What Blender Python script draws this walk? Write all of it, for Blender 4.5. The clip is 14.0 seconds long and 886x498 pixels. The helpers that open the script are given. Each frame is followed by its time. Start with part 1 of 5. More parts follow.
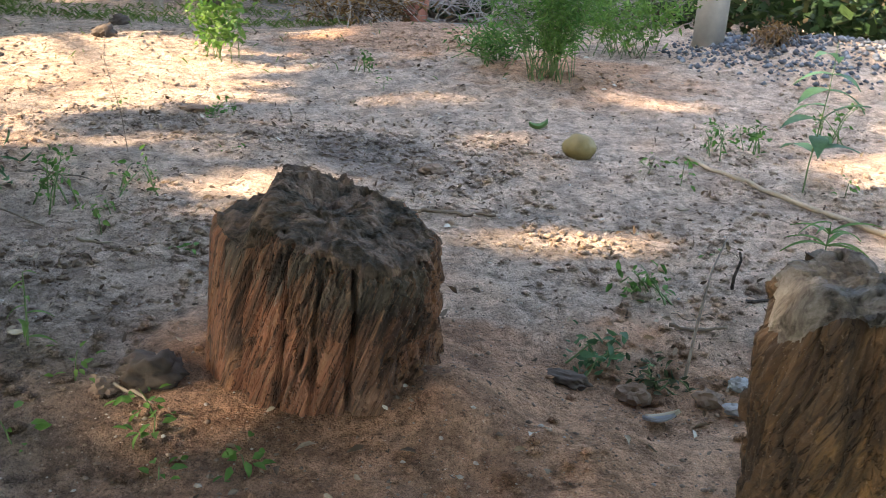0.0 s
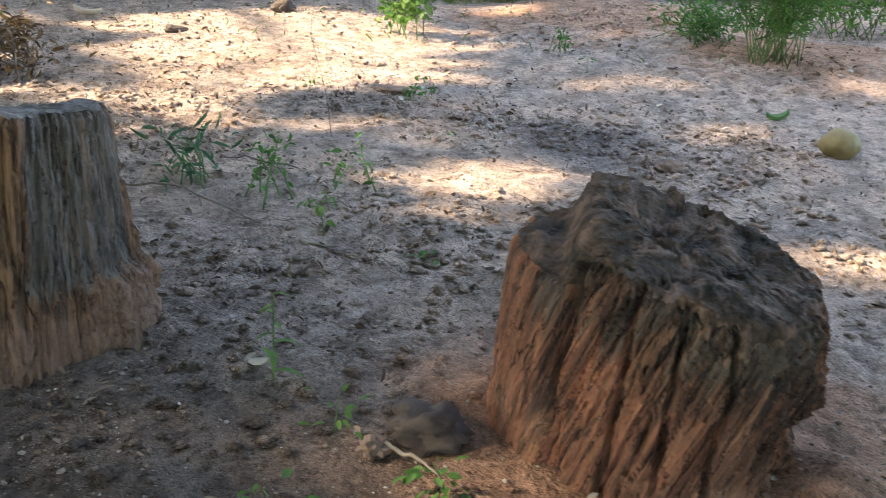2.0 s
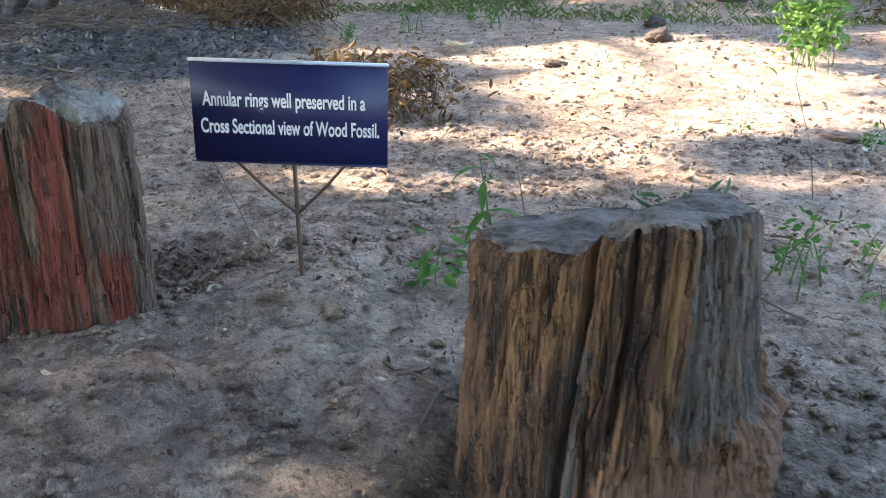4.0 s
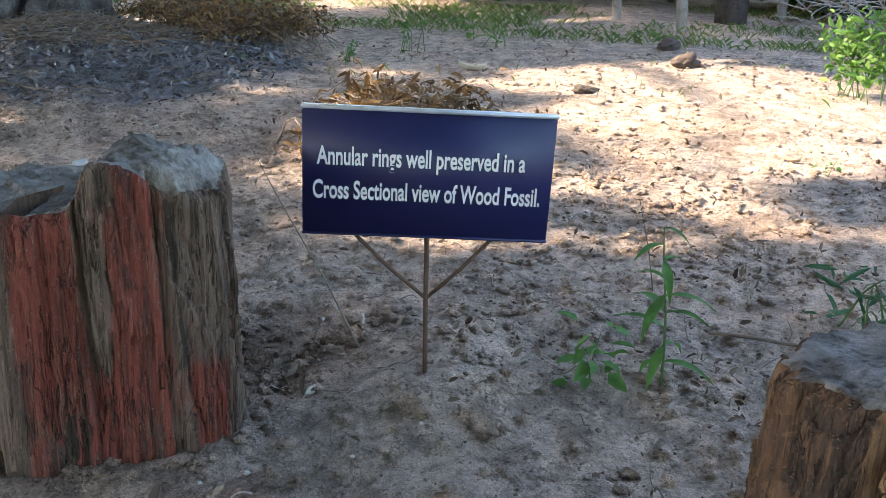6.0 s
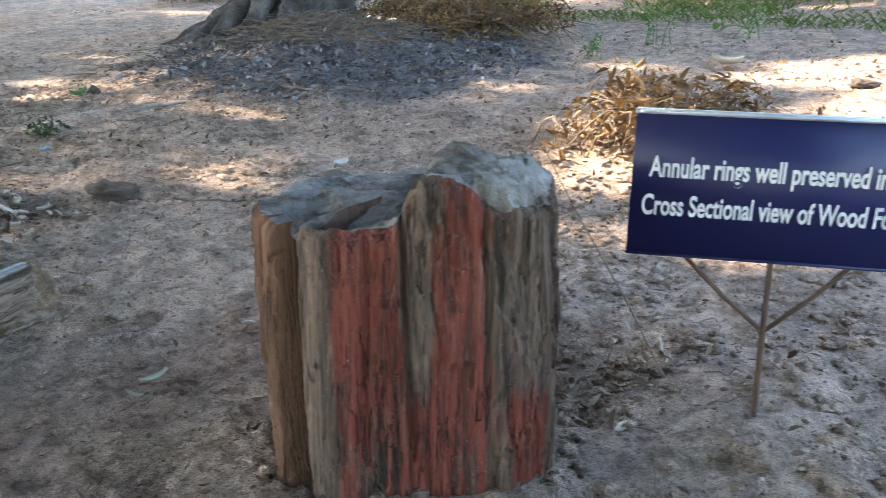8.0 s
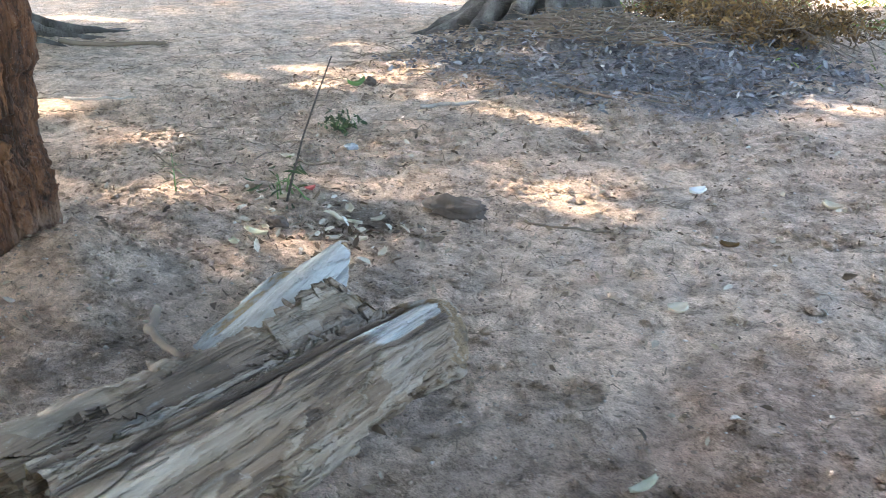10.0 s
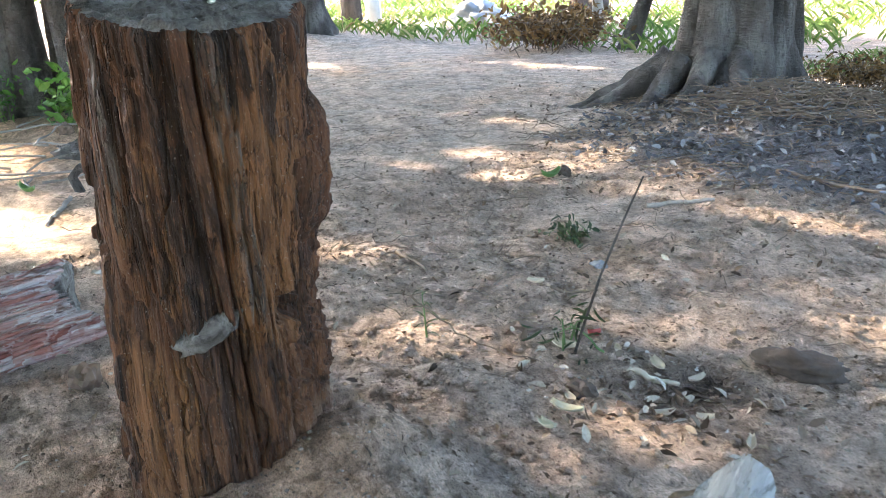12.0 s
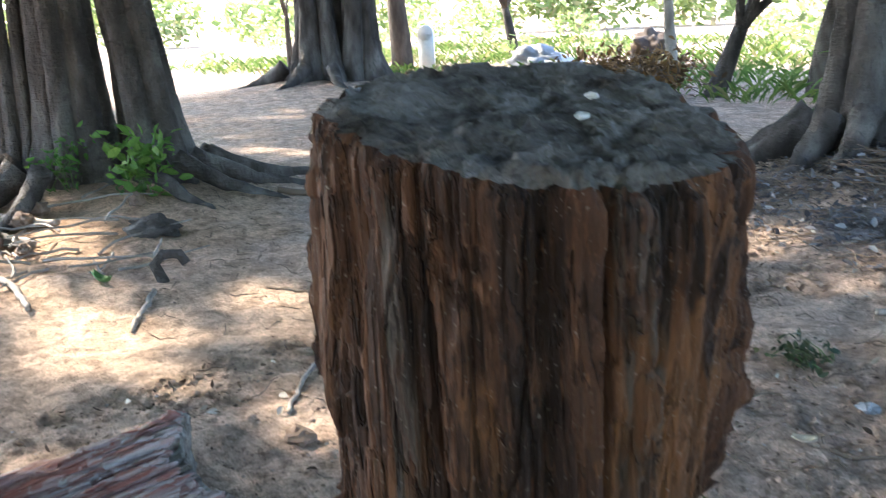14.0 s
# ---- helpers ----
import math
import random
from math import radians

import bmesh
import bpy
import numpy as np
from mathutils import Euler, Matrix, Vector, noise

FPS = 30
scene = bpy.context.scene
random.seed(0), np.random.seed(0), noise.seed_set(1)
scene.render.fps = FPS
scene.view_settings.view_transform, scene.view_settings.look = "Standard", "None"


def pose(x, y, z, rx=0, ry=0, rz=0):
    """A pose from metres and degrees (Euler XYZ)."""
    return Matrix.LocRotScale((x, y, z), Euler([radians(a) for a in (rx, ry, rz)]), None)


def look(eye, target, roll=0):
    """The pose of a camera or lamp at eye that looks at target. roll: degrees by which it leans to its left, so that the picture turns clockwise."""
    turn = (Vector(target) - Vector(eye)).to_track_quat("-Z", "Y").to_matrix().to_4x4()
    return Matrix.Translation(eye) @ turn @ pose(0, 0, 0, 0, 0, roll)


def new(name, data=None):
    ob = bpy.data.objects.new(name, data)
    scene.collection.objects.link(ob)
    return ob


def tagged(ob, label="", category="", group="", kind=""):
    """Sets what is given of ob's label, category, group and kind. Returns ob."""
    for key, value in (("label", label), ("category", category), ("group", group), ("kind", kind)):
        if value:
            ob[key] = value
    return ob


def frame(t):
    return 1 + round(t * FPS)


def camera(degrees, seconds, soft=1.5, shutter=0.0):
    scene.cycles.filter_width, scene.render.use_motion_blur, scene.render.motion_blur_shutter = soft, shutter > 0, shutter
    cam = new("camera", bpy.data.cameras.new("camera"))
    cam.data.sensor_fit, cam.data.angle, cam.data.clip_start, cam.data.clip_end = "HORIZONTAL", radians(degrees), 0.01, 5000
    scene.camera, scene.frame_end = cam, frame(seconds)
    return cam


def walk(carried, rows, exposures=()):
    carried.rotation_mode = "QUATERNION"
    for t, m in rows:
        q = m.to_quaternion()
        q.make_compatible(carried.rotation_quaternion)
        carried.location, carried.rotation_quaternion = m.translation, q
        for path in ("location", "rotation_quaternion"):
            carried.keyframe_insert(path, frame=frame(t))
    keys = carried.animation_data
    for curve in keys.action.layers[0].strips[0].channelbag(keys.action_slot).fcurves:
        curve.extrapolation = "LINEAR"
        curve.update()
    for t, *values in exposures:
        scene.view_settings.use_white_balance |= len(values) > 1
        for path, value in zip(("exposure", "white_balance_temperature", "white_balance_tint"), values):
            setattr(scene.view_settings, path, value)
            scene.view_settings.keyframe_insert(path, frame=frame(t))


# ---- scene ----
cam = camera(53.2, 14.0, soft=0.62, shutter=0.2)
METRES, EYE, TILT, LEAN, TURN = 8.5, 1.5, 0.0, 0.0, 0.0
ROWS = [
    (0.0, 0.0, 0.0, 0.0, 1.13, -20.38, -3.03),
    (0.5, -0.032, 0.0248, -0.0025, -3.33, -21.31, -0.92),
    (1.0, -0.0468, 0.054, -0.0093, -1.07, -21.32, -2.56),
    (1.5, -0.0573, 0.0741, -0.0161, 3.67, -22.66, -2.62),
    (2.0, -0.0793, 0.0783, -0.0161, 9.55, -22.09, -2.33),
    (2.5, -0.1164, 0.0887, -0.0129, 12.46, -20.93, -2.8),
    (3.0, -0.1586, 0.0899, -0.0093, 17.67, -20.86, -2.14),
    (3.5, -0.1908, 0.0936, -0.0102, 23.5, -20.99, -0.24),
    (4.0, -0.235, 0.1171, -0.0113, 25.86, -21.26, 1.04),
    (6.5, -0.3653, 0.1738, -0.0123, 21.96, -20.52, -0.64),
    (7.0, -0.3759, 0.1851, -0.015, 23.06, -20.92, -0.12),
    (7.5, -0.3866, 0.182, -0.0158, 27.68, -20.84, 0.89),
    (8.0, -0.4033, 0.1733, -0.0146, 35.28, -20.78, 2.33),
    (8.5, -0.4339, 0.1631, -0.015, 40.69, -20.79, 2.41),
    (11.0, -0.6523, 0.1358, -0.0045, 48.1, -19.88, 1.04),
    (11.5, -0.6933, 0.1251, 0.0029, 49.95, -18.25, 1.91),
    (12.0, -0.7463, 0.1391, 0.0049, 49.46, -17.73, 2.47),
    (12.5, -0.7891, 0.1437, 0.0108, 51.43, -17.01, 1.89),
    (13.0, -0.8408, 0.1415, 0.0041, 49.61, -18.35, 2.21),
    (13.5, -0.8792, 0.1468, 0.0073, 47.2, -18.04, 2.57),
    (14.0, -0.9152, 0.1572, 0.0171, 51.17, -15.17, 3.0),
]
walk(cam, [(t, pose(0, 0, EYE, TILT, LEAN, TURN) @ pose(METRES * x, METRES * y, METRES * z, 90 + pitch, roll, yaw)) for t, x, y, z, yaw, pitch, roll in ROWS],
     ((0.0, 3.05, 7700, 12), (3.0, 3.15, 6800, 11), (4.0, 3.4, 6600, 11), (6.5, 3.1, 6600, 11), (7.5, 3.0, 6500, 11), (8.0, 3.65, 6650, 11), (8.5, 4.2, 6800, 12), (11.0, 4.2, 6800, 12), (12.0, 3.95, 6600, 11), (12.5, 3.6, 6600, 11), (13.0, 3.6, 6600, 11), (13.5, 4.1, 6400, 11), (14.0, 3.3, 6200, 10)))

# ---- light ----
SUN_TO = Vector((-0.80, -0.18, 0.57)).normalized()      # towards the sun
world = bpy.data.worlds.new("sky")
scene.world = world
world.use_nodes = True
wn = world.node_tree.nodes
sky = wn.new("ShaderNodeTexSky")
sky.sky_type, sky.sun_disc = "NISHITA", False
sky.sun_elevation = math.asin(SUN_TO.z)
sky.sun_rotation = math.atan2(SUN_TO.x, SUN_TO.y)
wn["Background"].inputs["Strength"].default_value = 0.15
world.node_tree.links.new(sky.outputs[0], wn["Background"].inputs["Color"])
sun = new("sun", bpy.data.lights.new("sun", "SUN"))
sun.data.energy, sun.data.angle, sun.data.color = 2.9, radians(1.6), (1.0, 0.86, 0.68)
sun.matrix_world = look(SUN_TO * 60, (0, 0, 0))

# ---- noise ----
RNG = np.random.default_rng(7)
TABLE = RNG.random((64, 64, 64))


def vnoise(x, y, z=0.0):
    """Smooth value noise in 0..1 on arrays."""
    x, y, z = np.broadcast_arrays(np.asarray(x, float), np.asarray(y, float), np.asarray(z, float))
    xi, yi, zi = np.floor(x).astype(int), np.floor(y).astype(int), np.floor(z).astype(int)
    fx, fy, fz = x - xi, y - yi, z - zi
    fx, fy, fz = [f * f * (3 - 2 * f) for f in (fx, fy, fz)]
    out = 0.0
    for a in (0, 1):
        for b in (0, 1):
            for c in (0, 1):
                w = (fx if a else 1 - fx) * (fy if b else 1 - fy) * (fz if c else 1 - fz)
                out = out + w * TABLE[(xi + a) & 63, (yi + b) & 63, (zi + c) & 63]
    return out


def fbm(x, y, z=0.0, octaves=4, gain=0.5):
    out, amp, tot = 0.0, 1.0, 0.0
    for i in range(octaves):
        out = out + amp * vnoise(np.asarray(x) * 2 ** i + 17.3 * i, np.asarray(y) * 2 ** i + 5.1 * i, np.asarray(z) * 2 ** i)
        tot, amp = tot + amp, amp * gain
    return out / tot


# ---- materials ----
class Nodes:
    """A short hand for one node material."""

    def __init__(self, name):
        self.m = bpy.data.materials.new(name)
        self.m.use_nodes = True
        self.t = self.m.node_tree
        self.bsdf = self.t.nodes["Principled BSDF"]
        self.out = self.t.nodes["Material Output"]

    def node(self, kind, operation=""):
        n = self.t.nodes.new(kind)
        if operation:
            n.operation = operation
        return n

    def put(self, socket, value):
        if isinstance(value, (int, float)):
            socket.default_value = value
        elif isinstance(value, (tuple, list)):
            socket.default_value = (*value, 1.0)[:len(socket.default_value)]
        else:
            self.t.links.new(value, socket)

    def coords(self, which="Object", scale=(1, 1, 1)):
        if which == "World":
            src = self.node("ShaderNodeNewGeometry").outputs["Position"]
        else:
            src = self.node("ShaderNodeTexCoord").outputs[which]
        mp = self.node("ShaderNodeMapping")
        mp.inputs["Scale"].default_value = scale
        self.t.links.new(src, mp.inputs["Vector"])
        return mp.outputs[0]

    def noise(self, vec, scale, detail=4.0, rough=0.55, distort=0.0):
        n = self.node("ShaderNodeTexNoise")
        n.inputs["Scale"].default_value, n.inputs["Detail"].default_value = scale, detail
        n.inputs["Roughness"].default_value, n.inputs["Distortion"].default_value = rough, distort
        self.t.links.new(vec, n.inputs["Vector"])
        return n.outputs["Fac"]

    def cells(self, vec, scale):
        n = self.node("ShaderNodeTexVoronoi")
        n.inputs["Scale"].default_value = scale
        self.t.links.new(vec, n.inputs["Vector"])
        return n.outputs

    def ramp(self, fac, *stops):
        n = self.node("ShaderNodeValToRGB")
        while len(n.color_ramp.elements) < len(stops):
            n.color_ramp.elements.new(0.5)
        for e, (p, c) in zip(n.color_ramp.elements, stops):
            e.position = p
            e.color = (*c, 1) if isinstance(c, tuple) else (c, c, c, 1)
        self.t.links.new(fac, n.inputs["Fac"])
        return n.outputs["Color"]

    def mix(self, fac, a, b, mode="MIX"):
        n = self.node("ShaderNodeMix")
        n.data_type, n.blend_type = "RGBA", mode
        self.put(n.inputs[0], fac)
        self.put(n.inputs[6], a)
        self.put(n.inputs[7], b)
        return n.outputs[2]

    def math(self, op, a, b=0.0):
        n = self.node("ShaderNodeMath", operation=op)
        self.put(n.inputs[0], a)
        self.put(n.inputs[1], b)
        return n.outputs[0]

    def bump(self, height, strength=0.5, distance=0.01):
        n = self.node("ShaderNodeBump")
        n.inputs["Strength"].default_value, n.inputs["Distance"].default_value = strength, distance
        self.t.links.new(height, n.inputs["Height"])
        self.t.links.new(n.outputs[0], self.bsdf.inputs["Normal"])

    def done(self, colour, rough=0.9, metal=0.0, spec=None):
        self.put(self.bsdf.inputs["Base Color"], colour)
        self.put(self.bsdf.inputs["Roughness"], rough)
        self.put(self.bsdf.inputs["Metallic"], metal)
        if spec is not None:
            self.bsdf.inputs["Specular IOR Level"].default_value = spec
        return self.m

    def thin(self, colour, glow=0.45):
        """A leaf: light passes through it."""
        self.done(colour, 0.55, spec=0.3)
        tr = self.node("ShaderNodeBsdfTranslucent")
        self.put(tr.inputs["Color"], colour)
        ms = self.node("ShaderNodeMixShader")
        ms.inputs[0].default_value = glow
        self.t.links.new(self.bsdf.outputs[0], ms.inputs[1])
        self.t.links.new(tr.outputs[0], ms.inputs[2])
        self.t.links.new(ms.outputs[0], self.out.inputs["Surface"])
        return self.m


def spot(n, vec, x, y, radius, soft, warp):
    """A patch of ground colour: 1 inside, 0 outside, with an uneven rim."""
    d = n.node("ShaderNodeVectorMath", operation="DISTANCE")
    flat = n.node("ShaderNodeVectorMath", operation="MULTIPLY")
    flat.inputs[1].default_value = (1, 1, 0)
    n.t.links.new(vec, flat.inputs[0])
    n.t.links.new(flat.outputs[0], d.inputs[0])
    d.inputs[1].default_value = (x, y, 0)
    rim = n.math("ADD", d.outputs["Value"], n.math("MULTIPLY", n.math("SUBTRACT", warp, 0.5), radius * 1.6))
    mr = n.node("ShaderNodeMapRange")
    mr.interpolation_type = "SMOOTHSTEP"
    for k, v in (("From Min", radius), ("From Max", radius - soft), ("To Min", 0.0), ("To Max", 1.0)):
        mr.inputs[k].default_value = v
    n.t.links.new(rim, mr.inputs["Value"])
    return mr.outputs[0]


def ground_material():
    n = Nodes("sandy_soil")
    p = n.coords("World")
    big, mid = n.noise(p, 0.45, 4), n.noise(p, 2.3, 5)
    fine, grit = n.noise(p, 22, 5, 0.65), n.noise(p, 95, 3, 0.7)
    warp = n.noise(p, 1.3, 5, 0.6)
    col = n.ramp(big, (0.3, (0.36, 0.265, 0.205)), (0.5, (0.42, 0.32, 0.25)), (0.7, (0.44, 0.30, 0.21)))
    col = n.mix(n.ramp(mid, (0.42, 0.0), (0.68, 0.75)), col, (0.27, 0.225, 0.19))
    # soil tones; dark ones round (-2.5, 2.65) also paint shade under that stump
    for x, y, r, s, c, k in ((-0.3, 2.4, 1.6, 0.8, (0.27, 0.150, 0.095), 0.9), (1.2, 2.6, 1.3, 0.8, (0.36, 0.21, 0.13), 0.75),
                             (1.4, 9.6, 1.6, 1.0, (0.33, 0.17, 0.09), 0.75), (-0.6, 11.4, 1.9, 0.9, (0.34, 0.18, 0.10), 0.7),
                             (-8.55, 2.1, 0.95, 0.5, (0.36, 0.21, 0.13), 0.7), (-12.6, 3.0, 1.9, 1.2, (0.42, 0.31, 0.22), 0.6),
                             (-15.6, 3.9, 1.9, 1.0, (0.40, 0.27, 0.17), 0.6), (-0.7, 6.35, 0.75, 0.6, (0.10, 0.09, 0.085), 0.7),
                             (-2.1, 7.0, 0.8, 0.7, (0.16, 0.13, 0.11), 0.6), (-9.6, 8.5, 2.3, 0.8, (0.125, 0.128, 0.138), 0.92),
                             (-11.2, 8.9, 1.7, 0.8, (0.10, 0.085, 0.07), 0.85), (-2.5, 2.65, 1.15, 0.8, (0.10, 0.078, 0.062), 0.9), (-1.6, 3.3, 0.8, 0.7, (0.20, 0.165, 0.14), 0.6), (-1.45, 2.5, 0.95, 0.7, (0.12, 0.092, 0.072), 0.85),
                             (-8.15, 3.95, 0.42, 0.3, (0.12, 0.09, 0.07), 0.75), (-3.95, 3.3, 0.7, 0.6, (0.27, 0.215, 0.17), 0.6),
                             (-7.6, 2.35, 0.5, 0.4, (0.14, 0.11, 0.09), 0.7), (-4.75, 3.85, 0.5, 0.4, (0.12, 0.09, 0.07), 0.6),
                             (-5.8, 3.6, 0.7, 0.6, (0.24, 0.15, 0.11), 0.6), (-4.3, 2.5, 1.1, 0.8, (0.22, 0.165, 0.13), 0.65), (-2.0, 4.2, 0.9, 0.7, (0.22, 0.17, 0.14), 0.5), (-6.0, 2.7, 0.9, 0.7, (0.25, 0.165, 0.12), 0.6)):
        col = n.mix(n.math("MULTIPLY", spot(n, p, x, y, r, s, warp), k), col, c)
    crust = n.ramp(n.noise(p, 4.5, 7, 0.72, 0.5), (0.485, 0.0), (0.535, 0.58))
    col = n.mix(crust, col, n.mix(1.0, col, (0.54, 0.53, 0.52), "MULTIPLY"))
    speckle = n.ramp(n.noise(p, 38, 6, 0.75, 0.6), (0.56, 0.0), (0.62, 0.75))
    col = n.mix(speckle, col, n.mix(1.0, col, (0.34, 0.33, 0.32), "MULTIPLY"))
    col = n.mix(n.ramp(n.noise(p, 55, 4, 0.7), (0.64, 0.0), (0.70, 0.5)), col, (0.50, 0.43, 0.36))
    clod, dust = n.noise(p, 9.0, 6, 0.7, 0.3), n.noise(p, 240, 3, 0.75)
    for fac, stops in ((clod, ((0.34, 1.0), (0.50, 0.88), (0.66, 0.58))), (fine, ((0.34, 1.0), (0.50, 0.90), (0.66, 0.58))),
                       (grit, ((0.31, 0.35), (0.41, 0.82), (0.60, 0.88), (0.70, 1.0))), (dust, ((0.34, 1.0), (0.50, 0.80), (0.64, 0.40)))):
        col = n.mix(1.0, col, n.ramp(fac, *stops), "MULTIPLY")
    col = n.mix(1.0, col, (3.10, 3.04, 3.0), "MULTIPLY")
    n.bump(n.math("ADD", n.math("MULTIPLY", clod, 1.6), n.math("ADD", fine, n.math("MULTIPLY", grit, 0.6))), 1.0, 0.045)
    return n.done(col, 0.95, spec=0.15)


def wood_stone(name, dark, main, warm, accent, accent_at=0.6, grain=26.0, tilt=(0, 0, 0), grey=(0.12, 0.105, 0.09), dust=(0.27, 0.16, 0.11), lines=1.0):
    """Petrified wood: long fibres and split plates of several colours. The mesh tells which plate is which and where the bands run."""
    n = Nodes(name)
    tc = n.node("ShaderNodeTexCoord").outputs["Object"]
    rot = n.node("ShaderNodeMapping")
    rot.inputs["Rotation"].default_value = [radians(a) for a in tilt]
    n.t.links.new(tc, rot.inputs["Vector"])

    def along(k):
        mp = n.node("ShaderNodeMapping")
        mp.inputs["Scale"].default_value = (1, 1, k)
        n.t.links.new(rot.outputs[0], mp.inputs["Vector"])
        return mp.outputs[0]

    def given(which):
        at = n.node("ShaderNodeAttribute")
        at.attribute_name = which
        return at.outputs["Fac"]

    v, v2, v3 = along(0.035), along(0.28), along(0.13)
    wide, fib, thin = n.noise(v2, 6.0, 6, 0.62, 0.35), n.noise(v, grain, 5, 0.6, 0.15), n.noise(v, grain * 3.4, 3, 0.65)
    blot, weather = n.noise(tc, 4.2, 6, 0.65, 0.4), n.noise(v2, 13.0, 7, 0.72, 0.6)
    column, streak = n.noise(v3, 10.0, 5, 0.6, 0.5), n.noise(v3, 34.0, 4, 0.65, 0.4)

    def band(which, hard=0.13):
        rim = n.math("ADD", given(which), n.math("ADD", n.math("MULTIPLY", n.math("SUBTRACT", streak, 0.5), 1.5), n.math("MULTIPLY", n.math("SUBTRACT", column, 0.5), 1.0)))
        return n.ramp(rim, (0.5 - hard, 0.0), (0.5 + hard, 1.0))

    tone = n.math("ADD", n.math("MULTIPLY", given("plate"), 0.62), n.math("ADD", n.math("MULTIPLY", given("splint"), 0.30), n.math("MULTIPLY", n.math("SUBTRACT", column, 0.5), 0.9)))
    col = n.ramp(tone, (0.06, dark), (0.36, main), (0.60, warm), (0.74, main), (0.95, dark))
    banded = n.ramp(wide, (accent_at - 0.02, 0.0), (accent_at + 0.02, 0.85))
    hue = n.mix(streak, tuple(0.45 * c for c in accent), tuple(1.6 * c for c in accent))
    col = n.mix(banded, col, n.mix(0.5, col, hue))
    col = n.mix(n.math("MULTIPLY", band("accent"), 0.92), col, hue)
    col = n.mix(n.math("MULTIPLY", band("grey"), 0.9), col, n.mix(streak, tuple(0.55 * c for c in grey), tuple(1.5 * c for c in grey)))
    col = n.mix(n.math("MULTIPLY", band("dark"), 0.9), col, tuple(0.9 * c for c in dark))
    col = n.mix(n.ramp(fib, (0.38, 0.62 * lines), (0.50, 0.0)), col, tuple(0.8 * c for c in dark))
    col = n.mix(n.ramp(fib, (0.56, 0.0), (0.68, 0.40)), col, tuple(1.5 * c for c in warm))
    col = n.mix(n.ramp(weather, (0.56, 0.0), (0.61, 0.70 * lines)), col, tuple(0.6 * c for c in dark))
    line = n.math("ABSOLUTE", n.math("SUBTRACT", n.noise(v, max(grain, 24) * 0.9, 3, 0.6, 0.2), 0.5))
    crack = n.math("MULTIPLY", n.ramp(line, (0.0, 1.0), (0.018, 0.0)), n.ramp(blot, (0.38, 0.0), (0.52, 1.0)))
    col = n.mix(n.math("MULTIPLY", crack, 0.85 * lines), col, tuple(0.18 * c for c in dark))
    col = n.mix(n.ramp(thin, (0.30, 0.70 * lines), (0.42, 0.0)), col, tuple(0.4 * c for c in dark))
    col = n.mix(n.ramp(thin, (0.60, 0.0), (0.72, 0.45)), col, tuple(min(0.8, 1.9 * c) for c in warm))
    speck = n.noise(tc, 110, 2, 0.7)
    col = n.mix(n.ramp(speck, (0.66, 0.0), (0.72, 0.5)), col, (0.36, 0.31, 0.27))
    dirt = n.math("ADD", given("dust"), n.math("MULTIPLY", n.math("SUBTRACT", weather, 0.5), 1.6))
    col = n.mix(n.ramp(dirt, (0.45, 0.0), (0.70, 0.75)), col, n.mix(speck, tuple(0.55 * c for c in dust), tuple(1.35 * c for c in dust)))
    n.bump(n.math("SUBTRACT", n.math("ADD", n.math("MULTIPLY", weather, 1.0), n.math("ADD", fib, n.math("MULTIPLY", thin, 0.6))), n.math("MULTIPLY", crack, 1.2)), 0.9, 0.018)
    return n.done(col, n.ramp(blot, (0.3, 0.62), (0.7, 0.88)), spec=0.3)


def top_stone(name, base, pale, dark):
    """The broken top of a fossil stump, weathered and dusty."""
    n = Nodes(name)
    p = n.coords("Object")
    a, b, c = n.noise(p, 9, 6, 0.7, 0.6), n.noise(p, 42, 5, 0.7), n.noise(p, 3.5, 4)
    col = n.ramp(a, (0.34, dark), (0.5, base), (0.68, pale))
    col = n.mix(n.ramp(b, (0.55, 0.0), (0.7, 0.6)), col, dark)
    col = n.mix(n.ramp(c, (0.60, 0.0), (0.72, 0.5)), col, pale)
    n.bump(n.math("ADD", a, n.math("MULTIPLY", b, 0.6)), 1.0, 0.03)
    return n.done(col, 0.8, spec=0.2)


def bark_material(name, dark, main, pale):
    n = Nodes(name)
    p = n.coords("Object", (1, 1, 0.35))
    a, b, c = n.noise(p, 3.0, 5, 0.6), n.noise(p, 24, 5, 0.65), n.noise(n.coords("Object", (1, 1, 3.5)), 14, 3)
    col = n.ramp(a, (0.32, dark), (0.5, main), (0.66, pale))
    col = n.mix(n.ramp(b, (0.5, 0.0), (0.68, 0.6)), col, dark)
    col = n.mix(n.ramp(c, (0.62, 0.0), (0.72, 0.35)), col, pale)
    n.bump(n.math("ADD", n.math("MULTIPLY", a, 1.5), n.math("ADD", b, c)), 1.0, 0.04)
    return n.done(col, 0.9, spec=0.2)


def plain(name, c, rough=0.8, metal=0.0, vary=0.25, scale=20.0, bump=0.3):
    n = Nodes(name)
    p = n.coords("Object")
    a, b = n.noise(p, scale, 5, 0.6), n.noise(p, scale * 0.15, 3)
    lo, hi = tuple(v * (1 - vary) for v in c), tuple(min(1, v * (1 + vary)) for v in c)
    col = n.mix(0.5, n.ramp(a, (0.3, lo), (0.7, hi)), n.ramp(b, (0.3, hi), (0.7, lo)))
    n.bump(a, bump, 0.006)
    return n.done(col, rough, metal)


